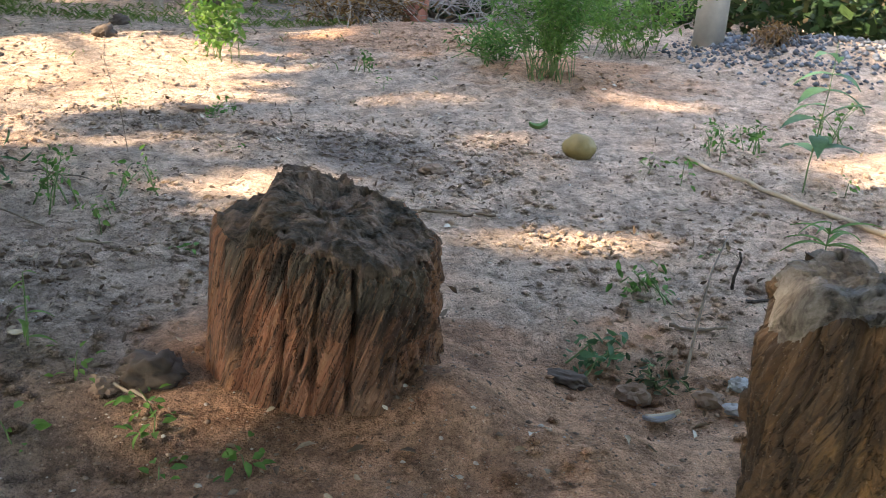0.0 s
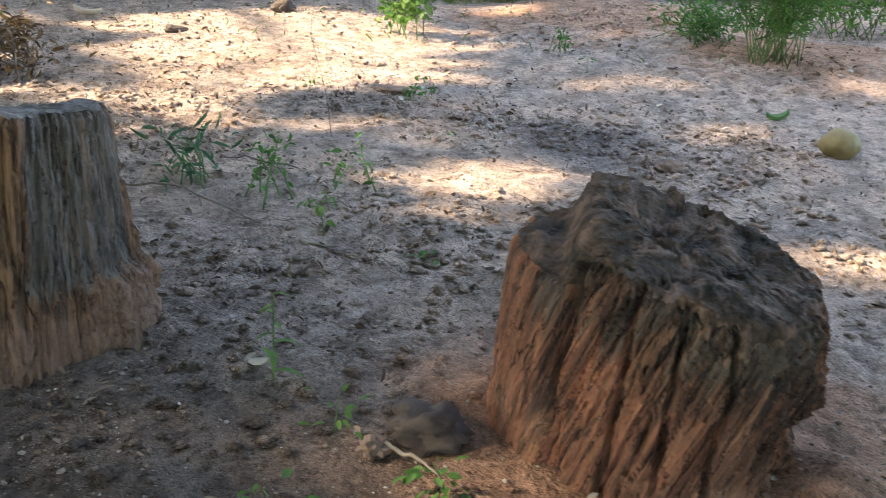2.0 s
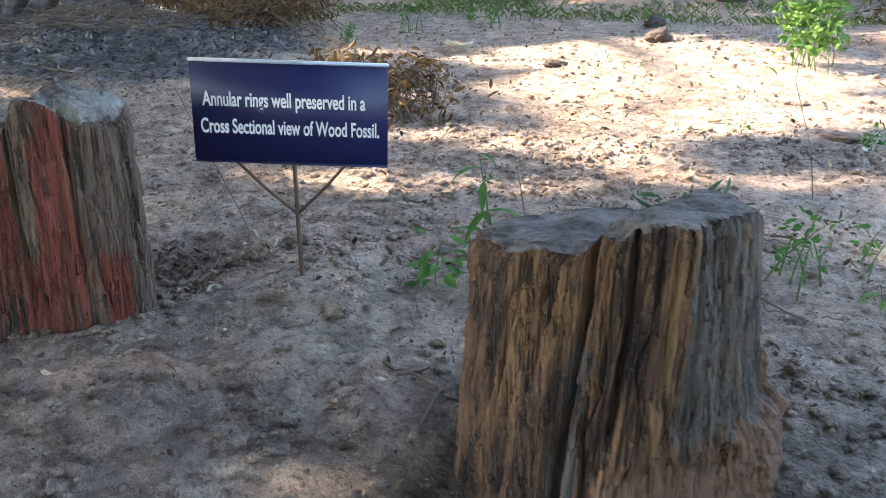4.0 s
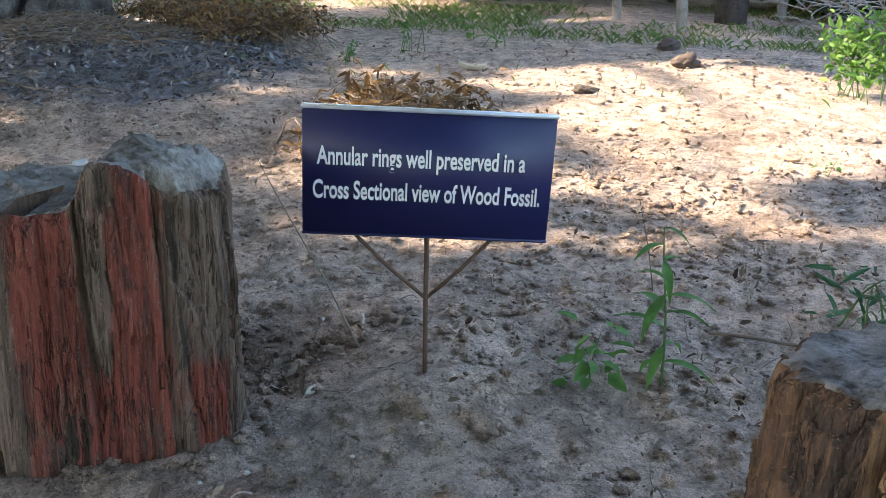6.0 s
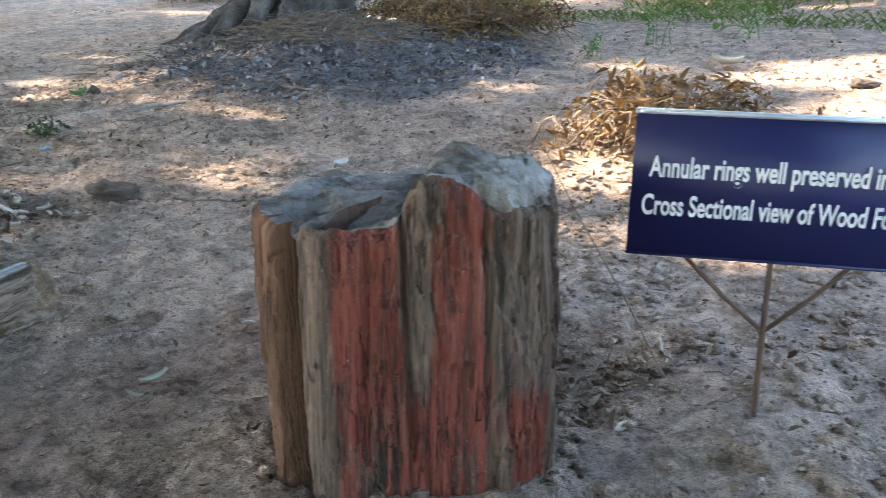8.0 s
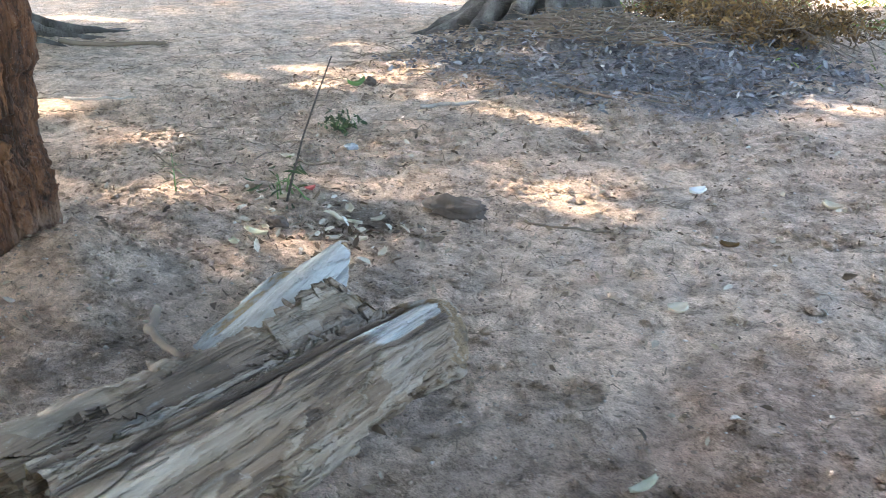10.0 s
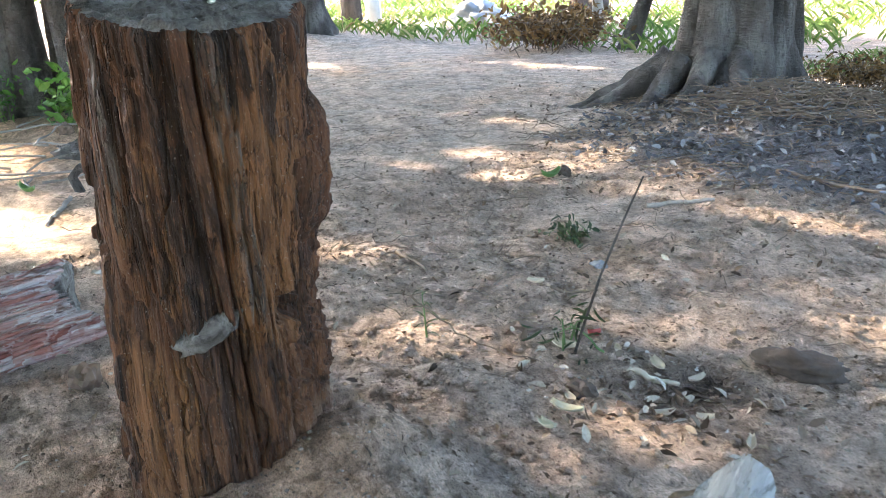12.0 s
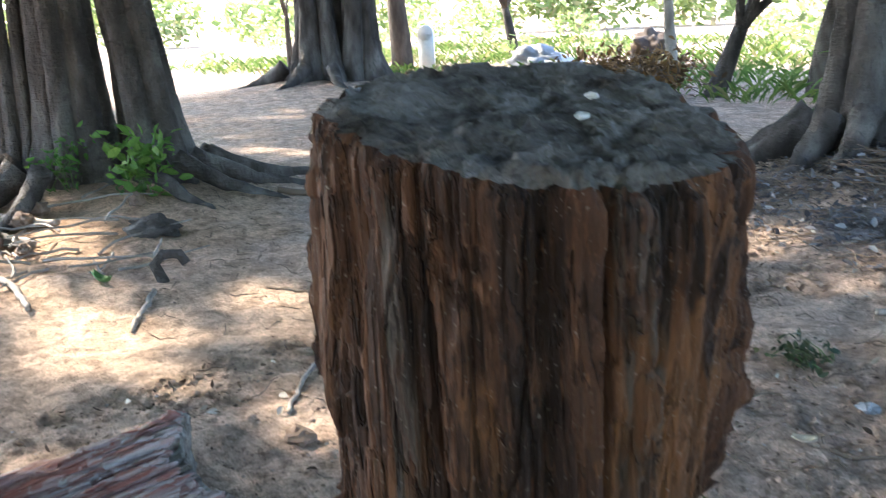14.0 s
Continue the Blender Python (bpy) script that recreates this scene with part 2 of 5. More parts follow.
def scattered(name, stops, rough=0.9):
    """Loose small stuff: each piece takes its own colour."""
    n = Nodes(name)
    r = n.node("ShaderNodeNewGeometry").outputs["Random Per Island"]
    col = n.ramp(r, *stops)
    col = n.mix(n.ramp(n.noise(n.coords("World"), 90, 3), (0.4, 0.0), (0.7, 0.4)), col, (0.12, 0.09, 0.07))
    return n.done(col, rough, spec=0.2)


def leaf_material(name, a, b, glow=0.45, dry=None):
    n = Nodes(name)
    r = n.node("ShaderNodeNewGeometry").outputs["Random Per Island"]
    stops = [(0.1, a), (0.8, b)] + ([(0.97, dry)] if dry else [])
    col = n.ramp(r, *stops)
    col = n.mix(n.ramp(n.noise(n.coords("World"), 40, 3), (0.4, 0.0), (0.7, 0.35)), col, tuple(0.5 * v for v in a))
    return n.thin(col, glow)


SOIL = ground_material()
STONE_ONE = wood_stone("fossil_brown", (0.036, 0.022, 0.016), (0.135, 0.068, 0.041), (0.235, 0.118, 0.062), (0.23, 0.095, 0.052), 0.58, 24, (0, -22, 0), (0.088, 0.075, 0.056), (0.28, 0.165, 0.11), 1.0)
STONE_TWO = wood_stone("fossil_tan", (0.028, 0.019, 0.015), (0.095, 0.055, 0.037), (0.22, 0.118, 0.063), (0.225, 0.125, 0.062), 0.64, 26, (0, 0, 0), (0.125, 0.112, 0.098), lines=0.75)
STONE_RED = wood_stone("fossil_red", (0.050, 0.036, 0.027), (0.145, 0.097, 0.070), (0.225, 0.145, 0.105), (0.225, 0.052, 0.035), 0.56, 34, (0, -4, 0), (0.165, 0.115, 0.084), (0.155, 0.070, 0.033), 0.9)
STONE_TALL = wood_stone("fossil_dark", (0.026, 0.015, 0.011), (0.072, 0.033, 0.019), (0.135, 0.058, 0.027), (0.175, 0.078, 0.032), 0.62, 24, (0, 0, 0), (0.085, 0.070, 0.058), (0.22, 0.13, 0.085), 0.75)
STONE_ROCK = wood_stone("fossil_ochre", (0.026, 0.019, 0.015), (0.070, 0.044, 0.029), (0.115, 0.068, 0.036), (0.15, 0.085, 0.035), 0.64, 14, (0, -28, 0), lines=0.8)
STONE_SLAB = wood_stone("fossil_grey", (0.095, 0.066, 0.046), (0.225, 0.150, 0.098), (0.31, 0.245, 0.185), (0.42, 0.41, 0.39), 0.64, 12, lines=0.5)
STONE_TONGUE = wood_stone("fossil_pale", (0.30, 0.28, 0.25), (0.38, 0.37, 0.35), (0.42, 0.40, 0.36), (0.30, 0.20, 0.10), 0.62, 12, lines=0.05)
STONE_LOG = wood_stone("fossil_pink", (0.19, 0.065, 0.048), (0.60, 0.52, 0.48), (0.38, 0.16, 0.12), (0.34, 0.09, 0.06), 0.52, 18, lines=0.4)
TOP_ONE = top_stone("top_mossy", (0.105, 0.074, 0.054), (0.27, 0.175, 0.125), (0.026, 0.023, 0.016))
TOP_TWO = top_stone("top_brown", (0.19, 0.165, 0.145), (0.31, 0.27, 0.24), (0.07, 0.055, 0.045))
TOP_GREY = top_stone("top_grey", (0.25, 0.225, 0.20), (0.42, 0.40, 0.37), (0.075, 0.060, 0.048))
SLAB_SIDE = top_stone("slab_face", (0.26, 0.17, 0.095), (0.44, 0.42, 0.39), (0.10, 0.075, 0.055))
TOP_TALL = top_stone("top_dark", (0.16, 0.143, 0.128), (0.29, 0.275, 0.26), (0.042, 0.035, 0.03))
BARK = bark_material("fig_bark", (0.036, 0.031, 0.028), (0.098, 0.086, 0.078), (0.20, 0.185, 0.17))
BARK_DARK = bark_material("dark_bark", (0.035, 0.03, 0.027), (0.075, 0.063, 0.055), (0.13, 0.11, 0.095))
BARK_PALE = bark_material("pale_bark", (0.22, 0.19, 0.16), (0.42, 0.38, 0.33), (0.58, 0.54, 0.48))
LEAF = leaf_material("green_leaf", (0.055, 0.15, 0.032), (0.13, 0.27, 0.06))
LEAF_LIME = leaf_material("lime_leaf", (0.08, 0.19, 0.035), (0.18, 0.30, 0.07))
LEAF_BLUE = leaf_material("dull_leaf", (0.05, 0.12, 0.055), (0.09, 0.20, 0.10))
LEAF_CROWN = leaf_material("crown_leaf", (0.03, 0.07, 0.02), (0.06, 0.12, 0.03), 0.3)
LEAF_DRY = leaf_material("dry_leaf", (0.075, 0.042, 0.018), (0.26, 0.150, 0.055), 0.25)
LEAF_WILT = leaf_material("wilted_leaf", (0.03, 0.05, 0.022), (0.085, 0.10, 0.045), 0.3)
LEAF_FAR = leaf_material("far_leaf", (0.17, 0.25, 0.075), (0.38, 0.44, 0.17), 0.45, (0.44, 0.36, 0.20))
LEAF_DARK = leaf_material("hedge_leaf", (0.02, 0.05, 0.018), (0.06, 0.11, 0.035), 0.3, (0.14, 0.11, 0.07))
GRASS = leaf_material("grass_blade", (0.10, 0.19, 0.04), (0.22, 0.30, 0.08), 0.4, (0.36, 0.30, 0.15))
STEM_GREEN = plain("green_stem", (0.10, 0.16, 0.05), 0.7)
TWIG = plain("twig_bark", (0.17, 0.125, 0.09), 0.9, scale=60)
TWIG_GREY = plain("weathered_wood", (0.27, 0.235, 0.205), 0.9, scale=60, vary=0.4)
BAMBOO = plain("dry_cane", (0.27, 0.215, 0.15), 0.7, scale=30)
PEBBLES = scattered("pebbles", ((0.0, (0.12, 0.085, 0.065)), (0.4, (0.34, 0.25, 0.19)), (0.75, (0.26, 0.19, 0.15)), (0.97, (0.55, 0.50, 0.44))))
LITTER = scattered("leaf_litter", ((0.0, (0.08, 0.056, 0.04)), (0.55, (0.19, 0.13, 0.09)), (0.93, (0.30, 0.23, 0.16)), (1.0, (0.42, 0.36, 0.29))))
CHIPS = scattered("bark_chips", ((0.0, (0.05, 0.035, 0.026)), (0.45, (0.16, 0.11, 0.075)), (0.7, (0.40, 0.33, 0.25)), (1.0, (0.62, 0.57, 0.48))))
ASHES = scattered("ash_litter", ((0.0, (0.04, 0.04, 0.045)), (0.6, (0.15, 0.15, 0.165)), (0.9, (0.26, 0.26, 0.27)), (1.0, (0.36, 0.36, 0.36))))
GRAVEL = scattered("blue_gravel", ((0.0, (0.035, 0.042, 0.055)), (0.6, (0.095, 0.115, 0.14)), (1.0, (0.22, 0.24, 0.27))))
PANEL_BLUE = plain("navy_paint", (0.011, 0.013, 0.075), 0.45, vary=0.12, scale=9, bump=0.05)
PANEL_EDGE = plain("dull_aluminium", (0.62, 0.64, 0.66), 0.5, 0.6, 0.1)
RUSTY = plain("rusty_steel", (0.13, 0.075, 0.05), 0.85, 0.2, 0.35, 80)
WHITE_PAINT = plain("white_lettering", (0.80, 0.80, 0.80), 0.6, vary=0.05, bump=0.0)
CONCRETE = plain("concrete", (0.47, 0.44, 0.40), 0.9, vary=0.15, scale=12)
WHITEWASH = plain("whitewash", (0.68, 0.66, 0.62), 0.9, vary=0.15, scale=10)
COCONUT = plain("coconut_husk", (0.19, 0.14, 0.05), 0.6, vary=0.4, scale=8)
ROCK = plain("brown_rock", (0.19, 0.13, 0.095), 0.95, vary=0.5, scale=26, bump=1.0)
ROCK_DARK = plain("dark_rock", (0.075, 0.055, 0.043), 0.95, vary=0.5, scale=26, bump=1.0)
SLATE = plain("grey_slab", (0.27, 0.275, 0.285), 0.8, vary=0.2, scale=10)
HUSK = plain("pale_husk", (0.54, 0.46, 0.34), 0.8, vary=0.2, scale=30)
HUSK_GREEN = plain("green_husk", (0.46, 0.44, 0.31), 0.7, vary=0.25, scale=20)
PAPER_RED = plain("red_scrap", (0.42, 0.09, 0.08), 0.7, vary=0.3)
POD = plain("green_pod", (0.08, 0.17, 0.05), 0.6, vary=0.3)
BRICK_RED = plain("brick_red", (0.38, 0.15, 0.10), 0.9, vary=0.3)


# ---- building blocks ----
def mesh_from(name, verts, faces, material=None, smooth=True):
    me = bpy.data.meshes.new(name)
    if isinstance(faces, np.ndarray):
        nf, k = faces.shape
        me.vertices.add(len(verts))
        me.vertices.foreach_set("co", np.asarray(verts, np.float32).ravel())
        me.loops.add(nf * k)
        me.loops.foreach_set("vertex_index", faces.astype(np.int32).ravel())
        me.polygons.add(nf)
        me.polygons.foreach_set("loop_start", np.arange(0, nf * k, k, dtype=np.int32))
        me.update(calc_edges=True)
    else:
        me.from_pydata([tuple(v) for v in verts], [], faces)
    if smooth:
        me.polygons.foreach_set("use_smooth", np.ones(len(me.polygons), bool))
    if material:
        me.materials.append(material)
    return me


def thing(name, place, label, category, group="", kind="", turn=0):
    ob = new(name)
    ob.matrix_world = pose(*place, 0, 0, turn)
    return tagged(ob, label, category, group, kind)


def part(name, me, parent, label="", local=None):
    ob = new(name, me)
    ob.parent = parent
    if local is not None:
        ob.matrix_basis = local
    if label:
        ob["label"] = label
    return ob


def lone(name, me, place, label, category, group="", kind="", turn=(0, 0, 0)):
    ob = new(name, me)
    ob.matrix_world = pose(*place, *turn)
    return tagged(ob, label, category, group, kind)


def grid_faces(rows, cols, wrap=False):
    i, j = np.meshgrid(np.arange(rows - 1), np.arange(cols if wrap else cols - 1), indexing="ij")
    j2 = (j + 1) % cols
    return np.stack([i * cols + j, i * cols + j2, (i + 1) * cols + j2, (i + 1) * cols + j], -1).reshape(-1, 4)


def tube(path, radii, sides=8, lumps=0.0, close=True):
    """Verts and faces of a tapered tube along a path."""
    path = np.asarray(path, float)
    radii = np.broadcast_to(np.asarray(radii, float), (len(path),))
    tan = np.gradient(path, axis=0)
    tan /= np.linalg.norm(tan, axis=1)[:, None] + 1e-9
    ref = np.array([0.31, 0.17, 0.93]) if abs(tan[0][2]) < 0.8 else np.array([0.93, 0.3, 0.1])
    a = np.cross(tan, ref)
    a /= np.linalg.norm(a, axis=1)[:, None] + 1e-9
    b = np.cross(tan, a)
    th = np.linspace(0, 2 * np.pi, sides, endpoint=False)
    rr = radii[:, None] * (1 + lumps * (RNG.random((len(path), sides)) - 0.5))
    v = path[:, None, :] + rr[..., None] * (np.cos(th)[None, :, None] * a[:, None, :] + np.sin(th)[None, :, None] * b[:, None, :])
    f = [tuple(q) for q in grid_faces(len(path), sides, True)]
    if close:
        f += [tuple(range(sides))[::-1], tuple((len(path) - 1) * sides + k for k in range(sides))]
    return v.reshape(-1, 3), f


def join(pieces):
    verts, faces, n = [], [], 0
    for v, f in pieces:
        verts.append(np.asarray(v))
        faces += [tuple(i + n for i in q) for q in f]
        n += len(v)
    return np.concatenate(verts), faces


def wander(start, way, length, steps=8, wobble=0.12, drop=0.0):
    """A crooked line."""
    p, d, out = np.array(start, float), np.array(way, float), []
    d /= np.linalg.norm(d)
    for k in range(steps + 1):
        out.append(p.copy())
        d = d + wobble * (RNG.random(3) - 0.5) + np.array([0, 0, -drop / steps])
        d /= np.linalg.norm(d)
        p = p + d * length / steps
    return np.array(out)


def random_frames(n, up=0.0):
    """n random turning matrices; up leans the leaf's face to the sky."""
    q = RNG.normal(size=(n, 3))
    q[:, 2] *= (1 - up)
    q /= np.linalg.norm(q, axis=1)[:, None] + 1e-9
    h = RNG.normal(size=(n, 3))
    if up > 0:
        h = h * (1 - up) + np.array([0, 0, 1.0]) * up * 2
    nrm = h - (h * q).sum(1)[:, None] * q
    nrm /= np.linalg.norm(nrm, axis=1)[:, None] + 1e-9
    s = np.cross(nrm, q)
    return np.stack([q, s, nrm], -1)


LEAF_SHAPE = np.array([(0, 0, 0), (0.32, 0.5, 0.10), (0.72, 0.36, 0.06), (1, 0, -0.12), (0.72, -0.36, 0.06), (0.32, -0.5, 0.10), (0.5, 0, -0.02)])
LEAF_FACES = np.array([(0, 6, 1), (1, 6, 2), (2, 6, 3), (3, 6, 4), (4, 6, 5), (5, 6, 0)])
QUAD_SHAPE = np.array([(0, -0.5, 0), (1, -0.4, 0.05), (1, 0.4, 0.05), (0, 0.5, 0)])
QUAD_FACES = np.array([(0, 1, 2), (0, 2, 3)])


def leaf_cloud(points, length, width, up=0.3, fine=True, frames=None, vary=0.5):
    """Verts and faces of many leaves at the points."""
    n = len(points)
    base, tri = (LEAF_SHAPE, LEAF_FACES) if fine else (QUAD_SHAPE, QUAD_FACES)
    m = random_frames(n, up) if frames is None else frames
    s = (1 - vary + 2 * vary * RNG.random(n))[:, None, None]
    local = base[None] * np.array([length, width, length]) * s
    v = np.einsum("nij,nkj->nki", m, local) + np.asarray(points)[:, None, :]
    f = tri[None] + (np.arange(n) * len(base))[:, None, None]
    return v.reshape(-1, 3), f.reshape(-1, 3)


def blob(rx, ry, rz, rough=0.25, sub=3, seed=0):
    """A lumpy stone."""
    bm = bmesh.new()
    bmesh.ops.create_icosphere(bm, subdivisions=sub, radius=1)
    for v in bm.verts:
        c = v.co
        k = 1 + rough * 3 * (float(fbm(c.x * 2.1 + seed * 3.1 + 9, c.y * 2.1 + 4, c.z * 2.1 + 7, 4, 0.65)) - 0.5)
        v.co = Vector((c.x * rx, c.y * ry, c.z * rz)) * k
    return bm


def bm_mesh(name, bm, material, smooth=True):
    me = bpy.data.meshes.new(name)
    bm.to_mesh(me)
    bm.free()
    me.materials.append(material)
    if smooth:
        me.polygons.foreach_set("use_smooth", np.ones(len(me.polygons), bool))
    return me


def box(sx, sy, sz, bevel=0.01):
    bm = bmesh.new()
    bmesh.ops.create_cube(bm, size=1)
    for v in bm.verts:
        v.co = Vector((v.co.x * sx, v.co.y * sy, v.co.z * sz))
    if bevel:
        bmesh.ops.bevel(bm, geom=list(bm.edges), offset=bevel, segments=2, affect="EDGES")
    return bm


# ---- ground ----
MOUNDS = ((-2.80, 2.82, 0.22, -0.06), (-9.9, 8.7, 1.7, 0.27), (-11.4, 9.7, 1.3, 0.27), (-0.35, 2.75, 0.55, 0.05), (-8.60, 2.64, 0.25, 0.15), (-8.45, 2.3, 0.5, 0.07), (-8.66, 2.36, 0.30, 0.02),
          (-4.0, 3.85, 0.35, 0.09), (-4.1, 3.0, 0.7, 0.05), (-16.6, 4.2, 1.5, 0.26), (-26.5, 12.6, 2.2, 0.30), (1.0, 9.6, 1.4, 0.15),
          (-0.3, 11.9, 1.7, 0.30), (0.55, 2.25, 0.35, 0.05), (4.6, 10.6, 1.7, 0.55), (0.06, 2.64, 0.22, 0.14), (-2.4, 2.4, 0.5, -0.05), (-4.75, 3.95, 0.28, -0.06),
          (0.75, 3.0, 0.30, -0.05), (-3.8, 10.6, 1.4, 0.10), (3.6, 13.4, 1.6, 0.25), (-8.2, 3.95, 0.35, -0.05), (-2.6, 2.75, 0.45, -0.04))


def ground_height(x, y):
    x, y = np.asarray(x, float), np.asarray(y, float)
    z = -0.10 + 0.10 * (fbm(x * 0.35 + 3, y * 0.35 + 8, 0.5, 3) - 0.5)
    z = z - 0.03 * np.exp(-((x + 0.8) ** 2 + (y - 7.5) ** 2) / 8)
    for mx, my, r, h in MOUNDS:
        z = z + h * np.exp(-((x - mx) ** 2 + (y - my) ** 2) / (r * r))
    near = np.exp(-np.maximum(0, np.hypot((x + 5) / 2.2, y - 4) - 5.5) / 4)
    z = z + near * (0.08 * (fbm(x * 2.2, y * 2.2, 2.5, 3) - 0.5) + 0.085 * (fbm(x * 6, y * 6, 7.5, 4, 0.70) - 0.5))
    far = np.maximum(0, np.hypot(x + 6, y - 6) - 40)
    return z + 0.004 * far * (vnoise(x * 0.02, y * 0.02, 3.3) - 0.2)


def gz(x, y):
    return float(ground_height(x, y))


def axis(spans):
    out = []
    for a, b, step in spans:
        out.append(np.arange(a, b, step))
    return np.concatenate(out)


GX = axis(((-900, -120, 60), (-120, -36, 4), (-36, -18, 0.35), (-18, -12, 0.12), (-12, 3.5, 0.045), (3.5, 8, 0.15), (8, 40, 2), (40, 900, 60)))
GY = axis(((-900, -60, 60), (-60, -4, 3), (-4, 1, 0.3), (1, 6.5, 0.04), (6.5, 13, 0.09), (13, 20, 0.3), (20, 100, 3), (100, 900, 60)))
gxx, gyy = np.meshgrid(GX, GY, indexing="ij")
gv = np.stack([gxx, gyy, ground_height(gxx, gyy)], -1).reshape(-1, 3)
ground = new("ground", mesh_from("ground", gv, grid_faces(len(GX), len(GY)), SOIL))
tagged(ground, "bare reddish sandy soil littered with grit and leaves", "ground", kind="structure")


# ---- fossil stumps ----
def smooth_ring(points, n):
    """n points on a closed smooth curve through the corner points."""
    p = np.asarray(points, float)
    k = len(p)
    t = np.arange(n) * k / n
    i = np.floor(t).astype(int)
    f = (t - i)[:, None]
    p0, p1, p2, p3 = p[(i - 1) % k], p[i % k], p[(i + 1) % k], p[(i + 2) % k]
    return 0.5 * (2 * p1 + (p2 - p0) * f + (2 * p0 - 5 * p1 + 4 * p2 - p3) * f ** 2 + (3 * p1 - p0 - 3 * p2 + p3) * f ** 3)


def zones(u, z, bands):
    """How much of a band lies at each place: bands of (place on the outline, half width, low, high, strength)."""
    out = np.zeros_like(z)
    for at, half, z0, z1, k in bands:
        off = np.abs((u - at + 0.5) % 1 - 0.5)
        m = np.clip((half - off) / (0.35 * half) + 0.5, 0, 1) * np.clip((z - z0) / 0.13 + 0.5, 0, 1) * np.clip((z1 - z) / 0.13 + 0.5, 0, 1)
        out = np.maximum(out, k * m)
    return out


def give(me, **values):
    """Numbers at the points of a mesh, for its material."""
    for key, val in values.items():
        at = me.attributes.new(key, "FLOAT", "POINT")
        at.data.foreach_set("value", np.ascontiguousarray(val, np.float32).ravel())
    return me


def fossil(name, foot, crown, z0, height, sides, tops, label, depth=0.03, twist=0.0, cracks=(), relief=0.03, seed=0.0, n=560, rows=150, lay=None,
           group="fossil stumps", ragged=0.03, accent=(), grey=(), dark=(), dust=(), flaky=(), swell=(), calm=(), pieces=(0.17, 0.062, 0.024)):
    """A petrified trunk between two outlines; height(x, y) is its broken top. Cracks: place on the outline (0..1), half width, depth, lowest point.
    swell: places that stand out (or in): place on the outline, half width, height of the middle, half height, how far."""
    foot, crown = np.asarray(foot, float), np.asarray(crown, float)
    c = np.concatenate([foot, crown]).mean(0)
    lo, hi = smooth_ring(foot - c, n), smooth_ring(crown - c, n)
    mid = (lo + hi) / 2
    u = np.arange(n) / n
    out = mid / (np.linalg.norm(mid, axis=1)[:, None])
    rad = np.linalg.norm(mid, axis=1)
    mean = rad.mean()
    z1 = height(hi[:, 0] + c[0], hi[:, 1] + c[1])
    ang = np.arctan2(mid[:, 1], mid[:, 0])
    rim = fbm(np.cos(ang) * 7 + seed, np.sin(ang) * 7, 3.1, 5, 0.65) - 0.5
    chip = TABLE[np.floor(ang * mean / 0.05 + 3 * rim).astype(int) & 63, 11, int(seed * 5) & 63]
    z1 = z1 + ragged * 2 * rim - ragged * 0.7 * chip ** 2 - 0.01
    s = np.linspace(0, 1, rows) ** 0.95
    S, A = np.meshgrid(s, ang, indexing="ij")
    U = np.broadcast_to(u[None], S.shape)
    base = lo[None] * (1 - S[..., None]) + hi[None] * S[..., None]
    zz = z0 + (z1[None] - z0) * S
    A2 = A + twist * (zz - z0)
    ca, sa = np.cos(A2) * mean, np.sin(A2) * mean
    big = fbm(ca * 3.2 + seed * 2, sa * 3.2 + 3, zz * 1.3 + seed, 3) - 0.5
    g1 = fbm(ca * 11 + seed, sa * 11 + seed, zz * 1.3 + seed, 4, 0.6)
    valley = np.clip(1 - np.abs(2 * g1 - 1) * 3.2, 0, 1) ** 1.3
    g2 = fbm(ca * 34 + 7, sa * 34 + seed, zz * 3.0, 3, 0.6)
    lump = fbm(np.cos(A) * mean * 15 + 3, np.sin(A) * mean * 15, zz * 11 + seed, 4, 0.6) - 0.5
    d = depth * (2.6 * big - 0.9 * valley - 0.55 * (g2 - 0.5) + 1.1 * lump)
    tone = []
    for i, (wide, amp, gap_deep) in enumerate(zip(pieces, (1.5, 0.85, 0.40), (1.0, 0.65, 0.3))):
        warp = 2.2 * (fbm(ca * 0.55 / wide + seed + i * 9, sa * 0.55 / wide, zz * 1.0 + seed, 3) - 0.5) + 0.5 * (vnoise(ca / wide * 2.5, sa / wide * 2.5, zz * 6) - 0.5)
        w = (A2 + 10) * mean / wide + warp
        wid = np.floor(w).astype(int)
        f = w - wid
        tall = wide * (3.0 + 5.0 * TABLE[wid & 63, 3, 21 + i])
        zid = np.floor(zz / tall + 7 * TABLE[wid & 63, 5, 9] + 0.6 * (f - 0.5) + 1.3 * (fbm(w * 2.4, zz * 9 / (wide * 8), seed, 3) - 0.5)).astype(int)
        val = TABLE[wid & 63, zid & 63, (int(seed * 7) + i * 13) & 63]
        tone.append(val)
        edge = np.minimum(f, 1 - f) * wide
        d = d + depth * amp * (val - 0.55) - depth * gap_deep * np.exp(-(edge / (0.0022 + 0.012 * wide)) ** 2) * (0.3 + TABLE[wid & 63, 17, zid & 63])
    d = d * (1 - 0.8 * zones(U, zz, calm))
    fl = zones(U, zz, flaky)
    cell = TABLE[np.floor((A + 9) * mean / 0.035 + 2.4 * vnoise(ca * 20, sa * 20, zz * 20)).astype(int) & 63, np.floor(zz / 0.05 + 2.4 * vnoise(ca * 17 + 5, sa * 17, zz * 22)).astype(int) & 63, 31]
    d = d + fl * (0.05 * (cell - 0.75) + 0.05 * (fbm(ca * 14, sa * 14, zz * 14, 4, 0.65) - 0.5))
